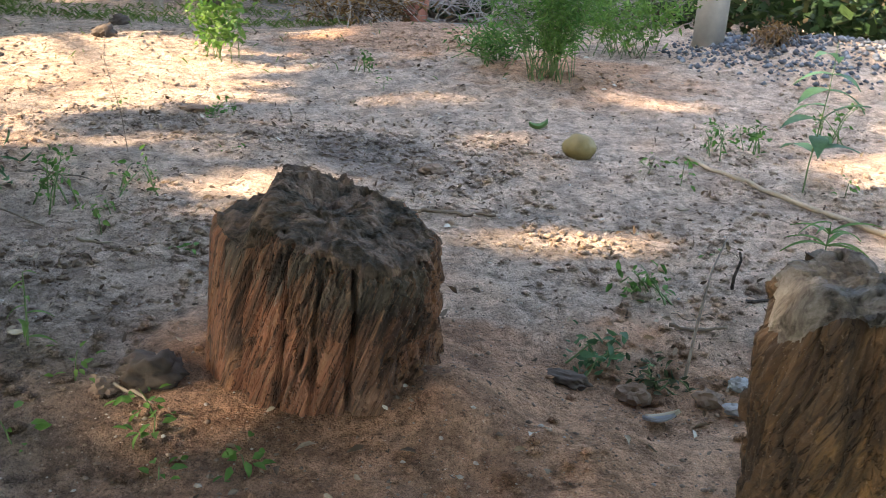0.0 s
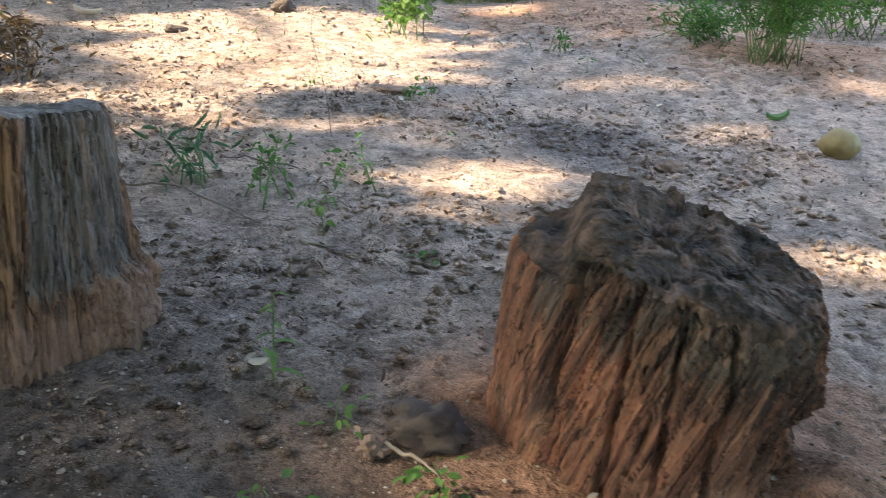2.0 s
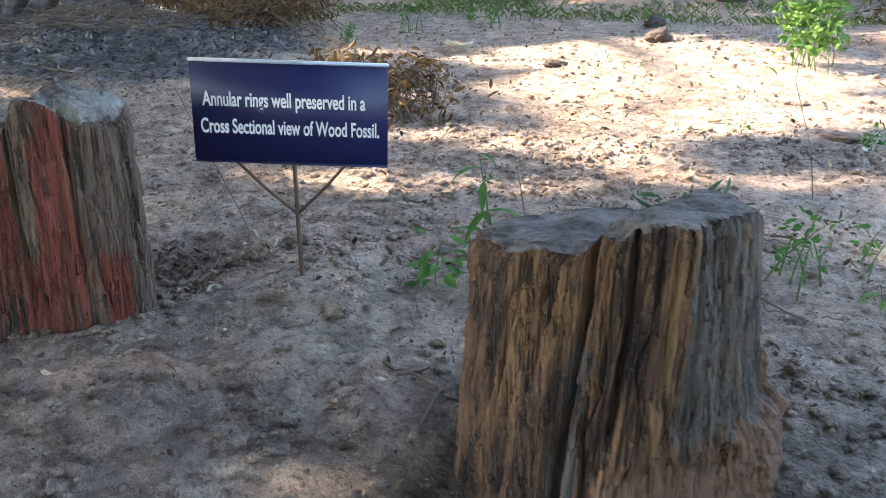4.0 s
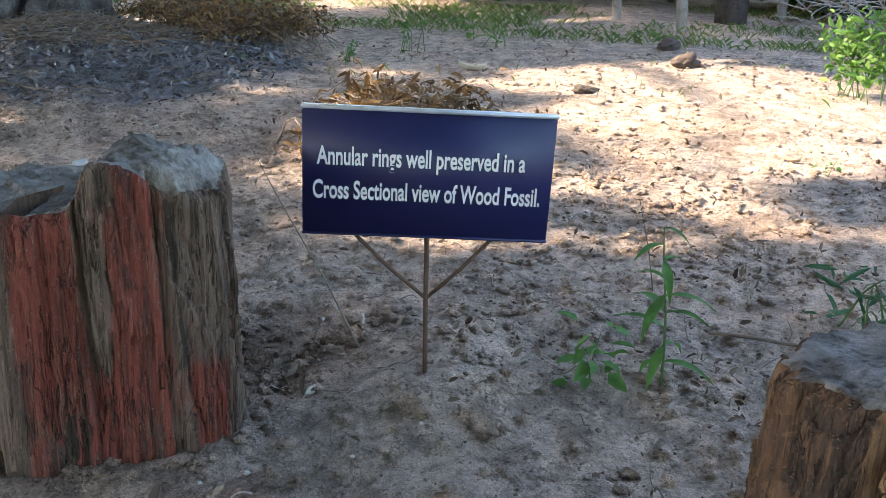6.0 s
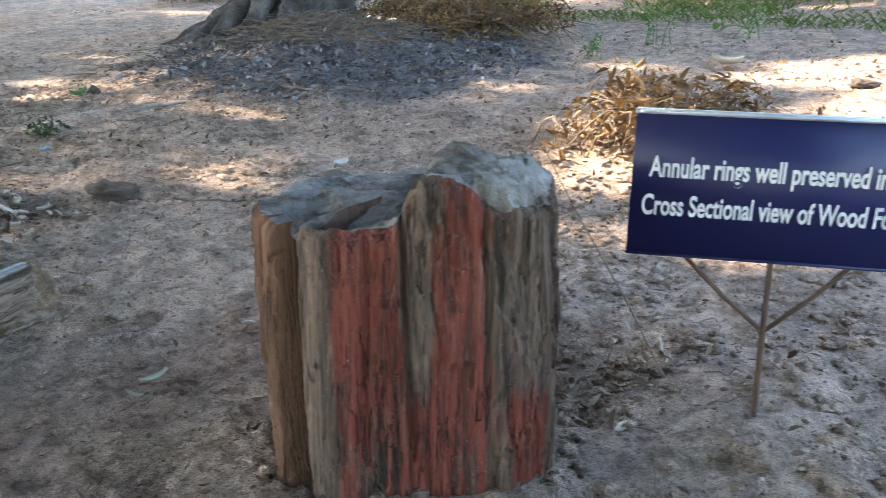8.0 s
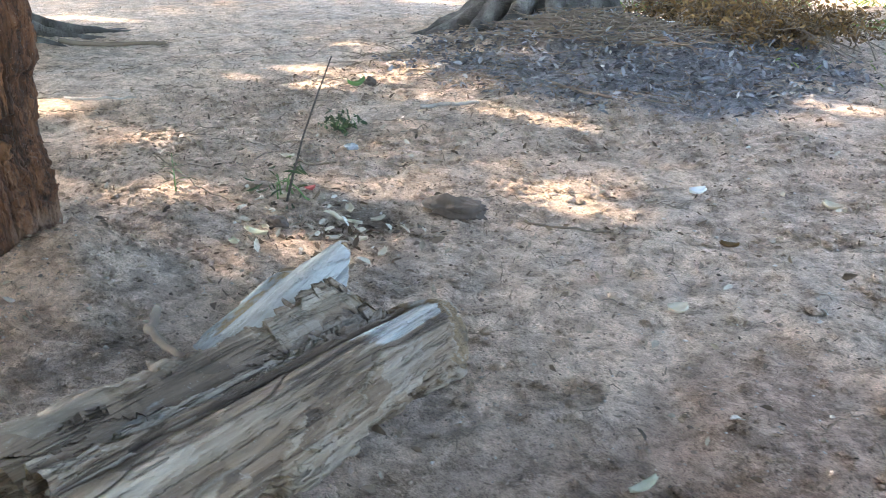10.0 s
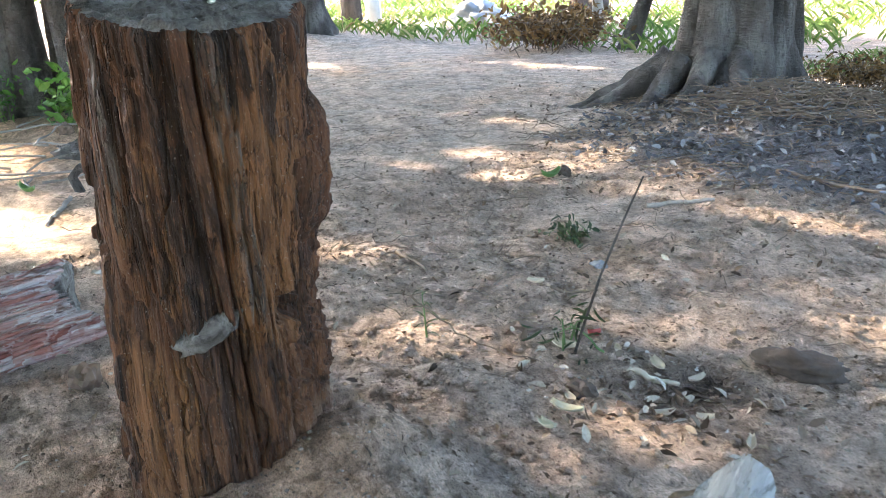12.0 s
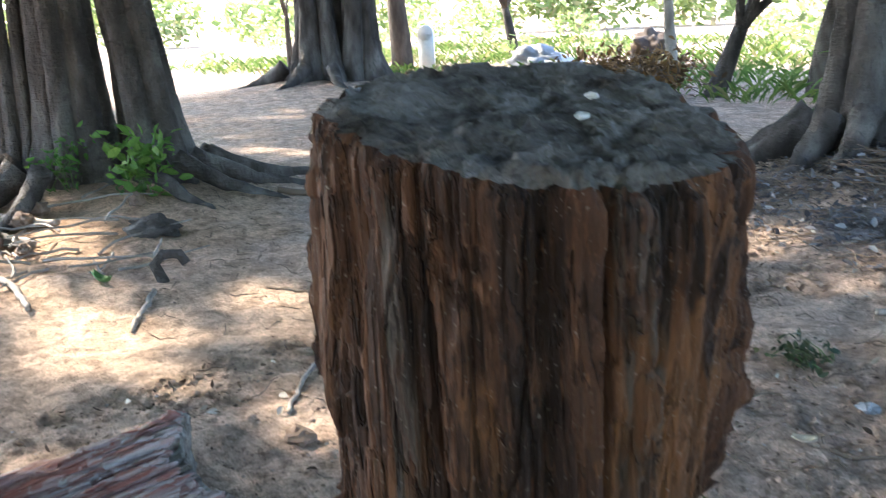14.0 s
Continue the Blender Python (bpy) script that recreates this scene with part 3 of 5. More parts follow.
    for at, half, deep, *low in cracks:
        off = (U - at + 0.5) % 1 - 0.5 + 0.010 * (fbm(zz * 4, seed, 1.0 + at * 9, 3) - 0.5)
        keep = np.clip((zz - low[0]) / 0.12, 0, 1) if low else np.clip(0.35 + 0.9 * S, 0, 1)
        d = d - deep * np.exp(-(off / half) ** 4) * keep
    for at, half, zc, zh, far in swell:
        off = (U - at + 0.5) % 1 - 0.5
        d = d + far * np.exp(-(off / half) ** 4 - ((zz - zc) / zh) ** 8)
    d = np.maximum(d, -0.72 * rad[None])
    base = base + out[None] * (d - 0.020 * (0.4 + chip[None]) * np.clip((zz - z1[None] + 0.035) / 0.035, 0, 1) ** 2)[..., None]
    side = np.concatenate([base, zz[..., None]], -1)
    ob = new(name)
    ob.matrix_world = (lay if lay is not None else Matrix()) @ Matrix.Translation((c[0], c[1], 0))
    tagged(ob, label, "petrified wood", group)
    me = mesh_from("side", side.reshape(-1, 3), grid_faces(rows, n, True), sides, False)
    part("side", give(me, plate=0.65 * tone[0] + 0.35 * tone[1], splint=tone[2], accent=zones(U, zz, accent), grey=zones(U, zz, grey), dark=zones(U, zz, dark), dust=zones(U, zz, dust)), ob)
    edge = side[-1]
    rings = 52
    q = (1 - np.linspace(0, 1, rings) ** 1.15)[:, None, None]
    ctr = edge[:, :2].mean(0)
    k = np.clip((q - 0.90) / 0.10, 0, 1)
    even = hi - 0.015 * out
    xy = ctr + (edge[None, :, :2] * k + even[None] * (1 - k) - ctr) * q
    x, y = xy[..., 0], xy[..., 1]
    zt = height(x + c[0], y + c[1])
    rough = 1.2 * (fbm(x * 12 + seed, y * 12 + 3, seed, 5, 0.62) - 0.5)
    flakes = np.floor(fbm(x * 5 + 2, y * 5 + seed, 2.2, 3) * 7) / 7 - 0.5
    flakes = flakes + 0.6 * (np.floor(fbm(x * 16 + 2, y * 9 + seed, 5.2, 3) * 6) / 6 - 0.5)
    pits = -np.clip(fbm(x * 22 + 5, y * 22, seed, 3) - 0.62, 0, 1) * 3
    k = np.clip((1 - q[..., 0]) * 9, 0, 1)
    zt = (zt + relief * (rough + 1.3 * flakes + pits)) * k + (1 - k) * edge[None, :, 2]
    top = np.concatenate([xy, zt[..., None]], -1)
    part("broken_top", mesh_from("broken_top", top.reshape(-1, 3), grid_faces(rings, n, True), tops), ob)
    return ob


def sig(v):
    return 1 / (1 + np.exp(-np.clip(v, -40, 40)))


def dent(x, y, cx, cy, r):
    return np.exp(-((x - cx) ** 2 + (y - cy) ** 2) / (r * r))


fossil("fossil_stump", ((-0.88, 2.98), (-0.76, 2.72), (-0.50, 2.56), (-0.20, 2.52), (0.00, 2.64), (0.04, 2.92), (-0.10, 3.22), (-0.42, 3.34), (-0.75, 3.24)),
       ((-0.84, 3.02), (-0.70, 2.78), (-0.44, 2.60), (-0.19, 2.52), (-0.03, 2.66), (-0.01, 2.88), (-0.14, 3.10), (-0.42, 3.24), (-0.72, 3.22)),
       -0.25, lambda x, y: 0.525 - 0.15 * (x + 0.3) + 0.15 * (y - 2.9) - 0.13 * sig(-(x + 0.655) * 70) - 0.06 * dent(x, y, -0.42, 3.05, 0.10) - 0.03 * dent(x, y, -0.14, 2.88, 0.08) + 0.02 * dent(x, y, -0.30, 2.68, 0.09),
       STONE_ONE, TOP_ONE, "squat reddish-brown petrified wood stump with slanting splintered grain", 0.021, -0.75, ((0.128, 0.011, 0.20, 0.02), (0.30, 0.005, 0.05), (0.20, 0.004, 0.04), (0.25, 0.004, 0.04)), 0.050, 1.7, ragged=0.032, calm=((0.060, 0.062, -0.1, 0.7, 1.0),),
       accent=((0.05, 0.055, -0.3, 0.6, 0.60), (0.22, 0.09, -0.3, 0.26, 0.60), (0.17, 0.04, -0.3, 0.5, 0.60)), grey=((0.16, 0.09, 0.30, 0.8, 0.50), (0.34, 0.12, 0.28, 0.8, 0.62)), dark=((0.34, 0.12, 0.18, 0.36, 0.45),),
       dust=((0.42, 0.14, -0.3, 0.08, 0.6), (0.25, 0.12, -0.3, -0.08, 0.4)), flaky=((0.46, 0.10, 0.0, 0.40, 0.7), (0.34, 0.12, 0.36, 0.8, 0.4)), swell=((0.47, 0.09, 0.08, 0.11, -0.06),))
fossil("fossil_stump", ((-3.00, 3.05), (-2.88, 2.88), (-2.60, 2.84), (-2.38, 2.84), (-2.18, 3.02), (-2.12, 3.26), (-2.22, 3.50), (-2.58, 3.60), (-2.98, 3.42)),
       ((-2.96, 3.11), (-2.79, 2.97), (-2.54, 2.92), (-2.34, 2.97), (-2.24, 3.16), (-2.20, 3.34), (-2.34, 3.50), (-2.62, 3.54), (-2.93, 3.38)),
       -0.22, lambda x, y: 0.58 - 0.10 * (y - 3.2) + 0.095 * sig((x + 2.50 - 0.25 * (y - 3.2)) * 90) - 0.03 * sig(-(x + 2.75) * 50) - 0.05 * dent(x, y, -2.50, 2.93, 0.06) - 0.02 * dent(x, y, -2.60, 3.2, 0.12),
       STONE_TWO, TOP_TWO, "brown petrified wood stump with a flat cracked top", 0.021, 0.0, ((0.125, 0.005, 0.06), (0.165, 0.004, 0.07, 0.2), (0.215, 0.007, 0.09), (0.275, 0.005, 0.05, 0.1), (0.03, 0.006, 0.03), (0.5, 0.008, 0.02)), 0.022, 5.2, ragged=0.018,
       # the pale accent strip at 0.335 paints in a sunlit edge
       accent=((0.135, 0.03, 0.0, 0.8, 0.60), (0.195, 0.018, 0.25, 0.8, 0.62), (0.335, 0.012, 0.1, 0.8, 0.75), (0.25, 0.02, 0.42, 0.8, 0.6)), grey=((0.46, 0.10, 0.10, 0.8, 0.72), (0.22, 0.02, -0.1, 0.4, 0.55)),
       dark=((0.28, 0.035, 0.0, 0.8, 0.55), (0.09, 0.02, -0.3, 0.5, 0.5)), dust=((0.40, 0.14, -0.3, 0.06, 0.85), (0.54, 0.09, -0.3, 0.14, 0.85), (0.2, 0.2, -0.3, -0.10, 0.6)), swell=((0.53, 0.08, -0.02, 0.14, 0.06),), flaky=((0.53, 0.08, -0.3, 0.12, 0.5),))
fossil("fossil_stump", ((-5.22, 3.02), (-5.02, 2.86), (-4.80, 2.90), (-4.60, 3.00), (-4.42, 3.18), (-4.43, 3.34), (-4.60, 3.54), (-4.82, 3.70), (-5.04, 3.72), (-5.24, 3.50), (-5.30, 3.24)),
       ((-5.19, 3.04), (-5.00, 2.89), (-4.78, 2.93), (-4.60, 3.03), (-4.42, 3.17), (-4.42, 3.31), (-4.58, 3.50), (-4.80, 3.62), (-5.00, 3.64), (-5.18, 3.46), (-5.24, 3.24)),
       -0.25, lambda x, y: 0.675 - 0.08 * (y - 3.2) + 0.135 * sig((x + 4.66 + 0.5 * (y - 3.02)) * 60) * (1 - 0.55 * np.clip((x + 4.53) / 0.10, 0, 1)) * sig(-(y - 3.48) * 30) + 0.05 * (np.floor(6 * fbm(x * 8 + 1, y * 8, 0.3, 2)) / 6 - 0.5) + 0.03 * dent(x, y, -4.68, 3.28, 0.09) - 0.13 * dent(x, y, -4.99, 3.02, 0.075) - 0.03 * dent(x, y, -4.85, 3.05, 0.10),
       STONE_RED, TOP_GREY, "red and grey striped petrified wood stump with a jagged grey top", 0.016, 0.06, ((0.112, 0.0125, 0.30, -0.4), (0.060, 0.004, 0.05), (0.965, 0.012, 0.06), (0.245, 0.004, 0.03), (0.325, 0.004, 0.03)), 0.035, 8.4, ragged=0.015,
       accent=((0.20, 0.040, 0.05, 0.9, 0.70), (0.298, 0.024, 0.15, 0.9, 0.74), (0.265, 0.06, -0.3, 0.30, 0.62), (0.37, 0.030, -0.3, 0.26, 0.78), (0.18, 0.02, -0.3, 0.3, 0.5)),
       # the dark band at 0.105 paints shade into the deep slot
       grey=((0.142, 0.018, -0.3, 0.9, 0.45), (0.255, 0.014, 0.2, 0.9, 0.6), (0.38, 0.045, 0.22, 0.9, 0.8), (0.46, 0.05, -0.3, 0.9, 0.7), (0.27, 0.02, 0.66, 0.9, 0.8)), dark=((0.105, 0.006, -0.3, 0.9, 0.6), (0.34, 0.005, 0.1, 0.9, 0.6)),
       dust=((0.025, 0.085, -0.3, 0.9, 0.95),), calm=((0.145, 0.025, -0.3, 0.9, 0.8),))
fossil("fossil_stump", ((-8.92, 1.97), (-8.76, 2.12), (-8.71, 2.30), (-8.74, 2.50), (-8.83, 2.65), (-8.95, 2.74), (-9.10, 2.60), (-9.14, 2.35), (-9.06, 2.10)),
       ((-8.92, 2.04), (-8.74, 2.02), (-8.53, 2.12), (-8.45, 2.32), (-8.54, 2.52), (-8.76, 2.66), (-9.00, 2.68), (-9.17, 2.44), (-9.14, 2.14)),
       -0.25, lambda x, y: 1.43 - 0.16 * (x + 8.5) + 0.05 * (y - 2.2), STONE_TALL, TOP_TALL,
       "tall dark brown petrified wood trunk standing in the soil", 0.019, 0.0, ((0.215, 0.012, 0.03), (0.40, 0.006, 0.03), (0.255, 0.004, 0.03), (0.12, 0.004, 0.02)), 0.045, 3.6, rows=200, ragged=0.012,
       accent=((0.315, 0.060, 0.45, 1.25, 0.72), (0.36, 0.045, 0.60, 1.42, 0.66), (0.16, 0.025, 0.55, 1.2, 0.48), (0.10, 0.06, -0.3, 0.5, 0.5)), grey=((0.285, 0.014, 0.55, 1.2, 0.55), (0.085, 0.014, 0.8, 1.45, 0.55), (0.28, 0.03, 1.15, 1.5, 0.45)),
       dark=((0.20, 0.030, 0.45, 1.5, 0.62), (0.305, 0.016, 1.20, 1.5, 0.75), (0.35, 0.014, 1.12, 1.32, 0.75), (0.38, 0.012, 1.25, 1.5, 0.7), (0.11, 0.016, 1.1, 1.4, 0.6)), dust=((0.42, 0.12, -0.3, 0.20, 0.65), (0.3, 0.2, -0.3, 0.02, 0.55)),
       flaky=((0.42, 0.09, 0.0, 0.62, 1.0), (0.46, 0.06, 0.6, 1.14, 0.5)), swell=((0.47, 0.075, 0.98, 0.20, 0.055), (0.45, 0.09, 0.20, 0.22, 0.025), (0.37, 0.045, 0.56, 0.05, -0.07), (0.27, 0.03, 0.62, 0.10, 0.025)))
fossil("fossil_rock", ((0.90, 2.10), (1.00, 1.84), (1.25, 1.74), (1.48, 1.90), (1.48, 2.20), (1.25, 2.36), (1.00, 2.32)),
       ((0.82, 2.10), (0.90, 1.90), (1.14, 1.78), (1.40, 1.88), (1.42, 2.14), (1.20, 2.30), (0.94, 2.28)),
       -0.25, lambda x, y: 0.74 - 0.26 * (x - 0.92) - 0.24 * sig(-(x - 0.885) * 45) + 0.03 * np.sin(x * 24),
       STONE_ROCK, TOP_TALL,
       "ochre and brown petrified wood boulder with a sloping grey top", 0.022, -0.9, ((0.2, 0.02, 0.05),), 0.05, 2.2, ragged=0.03, accent=((0.2, 0.06, 0.0, 0.45, 0.5),), swell=((0.1, 0.2, 0.2, 0.3, 0.03),), pieces=(0.3, 0.11, 0.04))


def lying(x, y, heading, tip=0):
    """A pose that lays a trunk down: its length runs along the heading (degrees from +x)."""
    return Matrix.Translation((x, y, 0)) @ pose(0, 0, 0, 0, 0, heading) @ pose(0, 0, 0, 0, 90 + tip, 0)


# in the laid trunk: first axis points down, second across, third along the length
fossil("fossil_log", ((0.12, -0.36), (-0.01, -0.38), (-0.13, -0.28), (-0.17, -0.10), (-0.12, 0.06), (-0.20, 0.18), (-0.04, 0.27), (0.14, 0.24), (0.18, -0.05)),
       ((0.10, -0.40), (-0.05, -0.38), (-0.11, -0.28), (-0.10, -0.12), (-0.05, 0.02), (-0.14, 0.14), (-0.02, 0.24), (0.12, 0.22), (0.15, -0.05)),
       -0.85, lambda x, y: 0.52 + 0.10 * np.sin((y + 0.4) * 11) + 0.3 * (y + 0.36) * sig(-(y - 0.1) * 30) + 0.3 * x, STONE_SLAB, SLAB_SIDE,
       "split ochre and grey petrified log with a shattered face", 0.035, 0.12, ((0.30, 0.02, 0.05), (0.55, 0.012, 0.05), (0.42, 0.012, 0.04)), 0.05, 6.3,
       lay=lying(-6.98, 2.62, 101), group="fossil logs", ragged=0.04, flaky=((0.5, 0.16, 0.0, 0.8, 1.3),), accent=((0.24, 0.045, 0.2, 0.8, 0.8),), pieces=(0.16, 0.09, 0.05), calm=((0.16, 0.10, -0.9, 0.8, 0.5),))
fossil("fossil_log", ((0.30, 0.14), (0.20, 0.16), (0.12, 0.22), (0.09, 0.34), (0.13, 0.46), (0.16, 0.52), (0.18, 0.60), (0.30, 0.62)),
       ((0.12, 0.30), (0.00, 0.30), (-0.10, 0.34), (-0.13, 0.43), (-0.07, 0.51), (-0.03, 0.56), (-0.02, 0.62), (0.12, 0.62)),
       -0.10, lambda x, y: 0.84 - 2.2 * (y - 0.44) ** 2 - 0.5 * np.clip(x + 0.12, 0, 1) - 0.12 * sig((y - 0.53) * 60), STONE_TONGUE, SLAB_SIDE,
       "smooth pale grey ridge of a split petrified log", 0.022, 0.05, ((0.66, 0.012, 0.05), (0.20, 0.01, 0.03)), 0.03, 4.7,
       lay=lying(-6.98, 2.62, 101), group="fossil logs", ragged=0.012, calm=((0.36, 0.24, 0.15, 1.0, 1.1),), accent=((0.66, 0.06, 0.2, 1.0, 0.6), (0.36, 0.10, 0.78, 1.0, 0.45)), pieces=(0.2, 0.1, 0.05))
fossil("fossil_log", ((0.12, -0.38), (-0.06, -0.34), (-0.20, -0.18), (-0.24, 0.05), (-0.12, 0.28), (0.10, 0.38), (0.20, 0.0)),
       ((0.12, -0.36), (-0.04, -0.34), (-0.14, -0.16), (-0.20, 0.05), (-0.10, 0.26), (0.10, 0.34), (0.18, 0.0)),
       -0.9, lambda x, y: 0.58 + 0.10 * np.sin(y * 8) + 0 * x, STONE_LOG, TOP_GREY,
       "pink and white banded petrified log lying on the soil", 0.024, 0.0, ((0.35, 0.02, 0.04), (0.55, 0.015, 0.04)), 0.04, 9.1,
       lay=lying(-10.78, 1.86, 97), group="fossil logs", ragged=0.045, pieces=(0.13, 0.05, 0.022))


def flake(parent_at, size, turn, material, label):
    me = bm_mesh("stone_chip", blob(*size, 0.4, 3, 77), material)
    return lone("stone_chip", me, parent_at, label, "stone", "chips", turn=turn)


flake((-8.672, 2.20, 0.54), (0.05, 0.115, 0.045), (32, 25, -25), TOP_TALL, "grey stone ledge broken out of the tall trunk")
flake((-8.72, 2.36, 1.475), (0.012, 0.018, 0.006), (0, 0, 20), WHITEWASH, "small white splash on the trunk top")
flake((-8.80, 2.47, 1.492), (0.010, 0.018, 0.006), (0, 0, 60), WHITEWASH, "small white splash on the trunk top")


# ---- sign ----
def sign_board():
    ob = thing("sign_board", (-4.02, 3.76, 0), "navy blue sign with white lettering on a rusty rod stand", "sign", turn=24.0)
    tip = pose(0.01, 0, 0.663, 0.8, 2.6, 0)
    panel = part("panel", bm_mesh("panel", box(0.756, 0.018, 0.384, 0.003), PANEL_BLUE), ob, "navy blue painted panel", tip)
    part("top_edge", bm_mesh("top_edge", box(0.764, 0.024, 0.012, 0.003), PANEL_EDGE), panel, "dull aluminium edge strip", pose(0, 0, 0.1985))
    part("bottom_edge", bm_mesh("bottom_edge", box(0.76, 0.022, 0.008, 0.002), PANEL_BLUE), panel, "", pose(0, 0, -0.196))
    for name, words, wide, up, shift in (("lettering", "Annular rings well preserved in a", 0.628, 0.026, -0.020),
                                         ("lettering", "Cross Sectional view of Wood Fossil.", 0.692, -0.080, 0.0)):
        cu = bpy.data.curves.new(name, "FONT")
        cu.body, cu.size, cu.extrude, cu.offset = words, 0.080, 0.0012, 0.0015
        cu.align_x = "CENTER"
        cu.materials.append(WHITE_PAINT)
        tx = part(name, cu, panel, "white lettering")
        bpy.context.view_layer.update()
        k = wide / max(tx.dimensions.x, 1e-6)
        tx.matrix_basis = pose(shift, -0.0105, up, 90, 0, 0) @ Matrix.Diagonal((k, 1, 1, 1))
    post = part("post", mesh_from("post", *tube([(0.0, 0.016, -0.3), (0.004, 0.016, 0.2), (0.012, 0.018, 0.75)], 0.0085, 8), RUSTY), ob)
    for sx in (-1, 1):
        part("brace", mesh_from("brace", *tube([(0.005, 0.016, 0.25), (0.005 + sx * 0.12, 0.016, 0.36), (0.005 + sx * 0.25, 0.016, 0.50)], 0.0065, 8), RUSTY), post)


sign_board()


# ---- trees ----
# sunny ground patches (x, y, rx, ry); the unseen crowns are cut open to match
LIT = ((-4.6, 9.8, 1.2, 1.0), (-3.4, 8.2, 1.6, 1.0), (-2.3, 9.7, 0.7, 0.7), (-4.0, 10.8, 0.8, 0.6), (-1.65, 11.8, 0.4, 0.3), (-1.4, 7.1, 0.5, 0.2),
       (-0.5, 8.05, 0.5, 0.12), (-1.35, 5.5, 0.55, 0.42), (-1.3, 4.85, 0.35, 0.25), (0.75, 4.58, 0.5, 0.18), (1.8, 8.4, 0.5, 0.2), (0.85, 5.8, 0.2, 0.1),
       (-5.4, 6.5, 0.6, 0.3), (-3.8, 6.6, 0.8, 0.3), (-3.2, 6.0, 0.6, 0.12), (-7.0, 9.5, 0.5, 0.3), (-7.4, 8.1, 0.7, 0.22), (-6.4, 7.0, 0.7, 0.18),
       (-3.7, 5.5, 0.5, 0.12), (-4.1, 4.35, 0.2, 0.06), (-4.6, 4.02, 0.15, 0.04), (-3.98, 3.0, 0.26, 0.15), (-4.24, 2.52, 0.2, 0.08), (-3.37, 2.66, 0.16, 0.04), (-3.1, 2.85, 0.16, 0.03),
       (-2.7, 2.66, 0.10, 0.02), (-9.1, 6.3, 0.75, 0.25), (-8.55, 4.87, 0.4, 0.16), (-7.6, 4.95, 0.6, 0.16), (-8.95, 3.12, 0.22, 0.1), (-11.0, 5.95, 0.4, 0.12),
       (-12.8, 5.5, 0.6, 0.15), (-11.1, 6.9, 0.5, 0.13), (-13.7, 7.9, 0.9, 0.14), (-13.1, 2.65, 0.9, 0.24), (-12.3, 2.85, 0.4, 0.16), (-14.3, 2.75, 0.6, 0.2),
       (-13.0, 3.75, 0.3, 0.2), (-10.9, 3.0, 0.40, 0.24), (-15.6, 4.5, 0.6, 0.2), (-15.4, 3.3, 0.8, 0.3), (-17.3, 3.3, 0.9, 0.7), (-18.4, 7.0, 0.9, 0.2),
       (-5.7, 7.3, 0.5, 0.3), (-12.4, 12.4, 1.2, 0.6), (-20.5, 10.0, 1.2, 0.3), (-17.0, 12.0, 1.5, 0.2), (-0.95, 2.90, 0.02, 0.10), (-1.50, 3.13, 0.03, 0.06),
       (-5.0, 5.2, 0.6, 0.25), (-3.0, 5.0, 0.5, 0.15), (-5.6, 6.0, 0.6, 0.25), (-2.6, 6.2, 0.5, 0.2), (-1.9, 6.3, 0.4, 0.2))


def shade_leaves(points):
    """Cut gaps into the crown: leave out leaves that would shade the LIT patches."""
    p = np.asarray(points)
    d = (p[:, 2] + 0.1) / SUN_TO.z
    gx, gy = p[:, 0] - SUN_TO.x * d, p[:, 1] - SUN_TO.y * d
    keep = np.ones(len(p), bool)
    wob = 0.7 * (fbm(gx * 3, gy * 6, 1.5, 3) - 0.5)
    for x, y, rx, ry in LIT:
        k = 0.72 if -12.0 < x < -6.2 else 0.9 if x < -12 else 1.0
        keep &= np.sqrt(((gx - x) / (k * (rx + 0.16 + 0.16 * min(1, rx)))) ** 2 + ((gy - y) / (k * (ry + 0.07 + 0.12 * min(1, ry * 2)))) ** 2) + wob * 0.6 > 1
    return p[keep]


def crown_points(cx, cy, rx, ry, z0, z1, count):
    a, r = RNG.random(count) * 2 * np.pi, np.sqrt(RNG.random(count))
    x, y = cx + rx * r * np.cos(a), cy + ry * r * np.sin(a)
    dome = np.sqrt(np.clip(1 - r * r * 0.9, 0, 1))
    z = z0 + (z1 - z0) * dome * RNG.random(count) ** 0.6
    keep = fbm(x * 0.35, y * 0.35, z * 0.5, 3) + 0.10 * RNG.random(count) > 0.34
    return shade_leaves(np.stack([x, y, z], -1)[keep])


def trunk_mesh(r, height, flutes, flare, seed, lean=(0, 0), n=120, rows=70):
    z = np.concatenate([np.linspace(-0.35, 1.0, rows // 2), np.linspace(1.08, height, rows - rows // 2)])
    th = np.linspace(0, 2 * np.pi, n, endpoint=False)
    Z, T = np.meshgrid(z, th, indexing="ij")
    w = 0.35 * (vnoise(np.cos(T) * 2 + seed, np.sin(T) * 2, Z * 0.4) - 0.5)
    lob = np.abs(np.cos((T + w) * flutes / 2 + seed)) ** 0.6
    low = np.exp(-np.clip(Z, 0, None) / 0.45)
    R = r * (1 - 0.3 * np.clip(Z / height, 0, 1)) * (0.70 + 0.40 * lob * (1 - 0.35 * np.clip(Z / height, 0, 1)))
    R = R + r * flare * low * (0.35 + 1.0 * lob ** 2 * vnoise(np.cos(T) * 1.7 + seed, np.sin(T) * 1.7, 0.5) * 1.6)
    R = R * (1 + 0.30 * (fbm(np.cos(T) * 4, np.sin(T) * 4 + seed, Z * 1.6, 4, 0.6) - 0.5))
    v = np.stack([R * np.cos(T) + lean[0] * np.clip(Z, 0, None), R * np.sin(T) + lean[1] * np.clip(Z, 0, None), Z], -1)
    return v.reshape(-1, 3), grid_faces(rows, n, True)


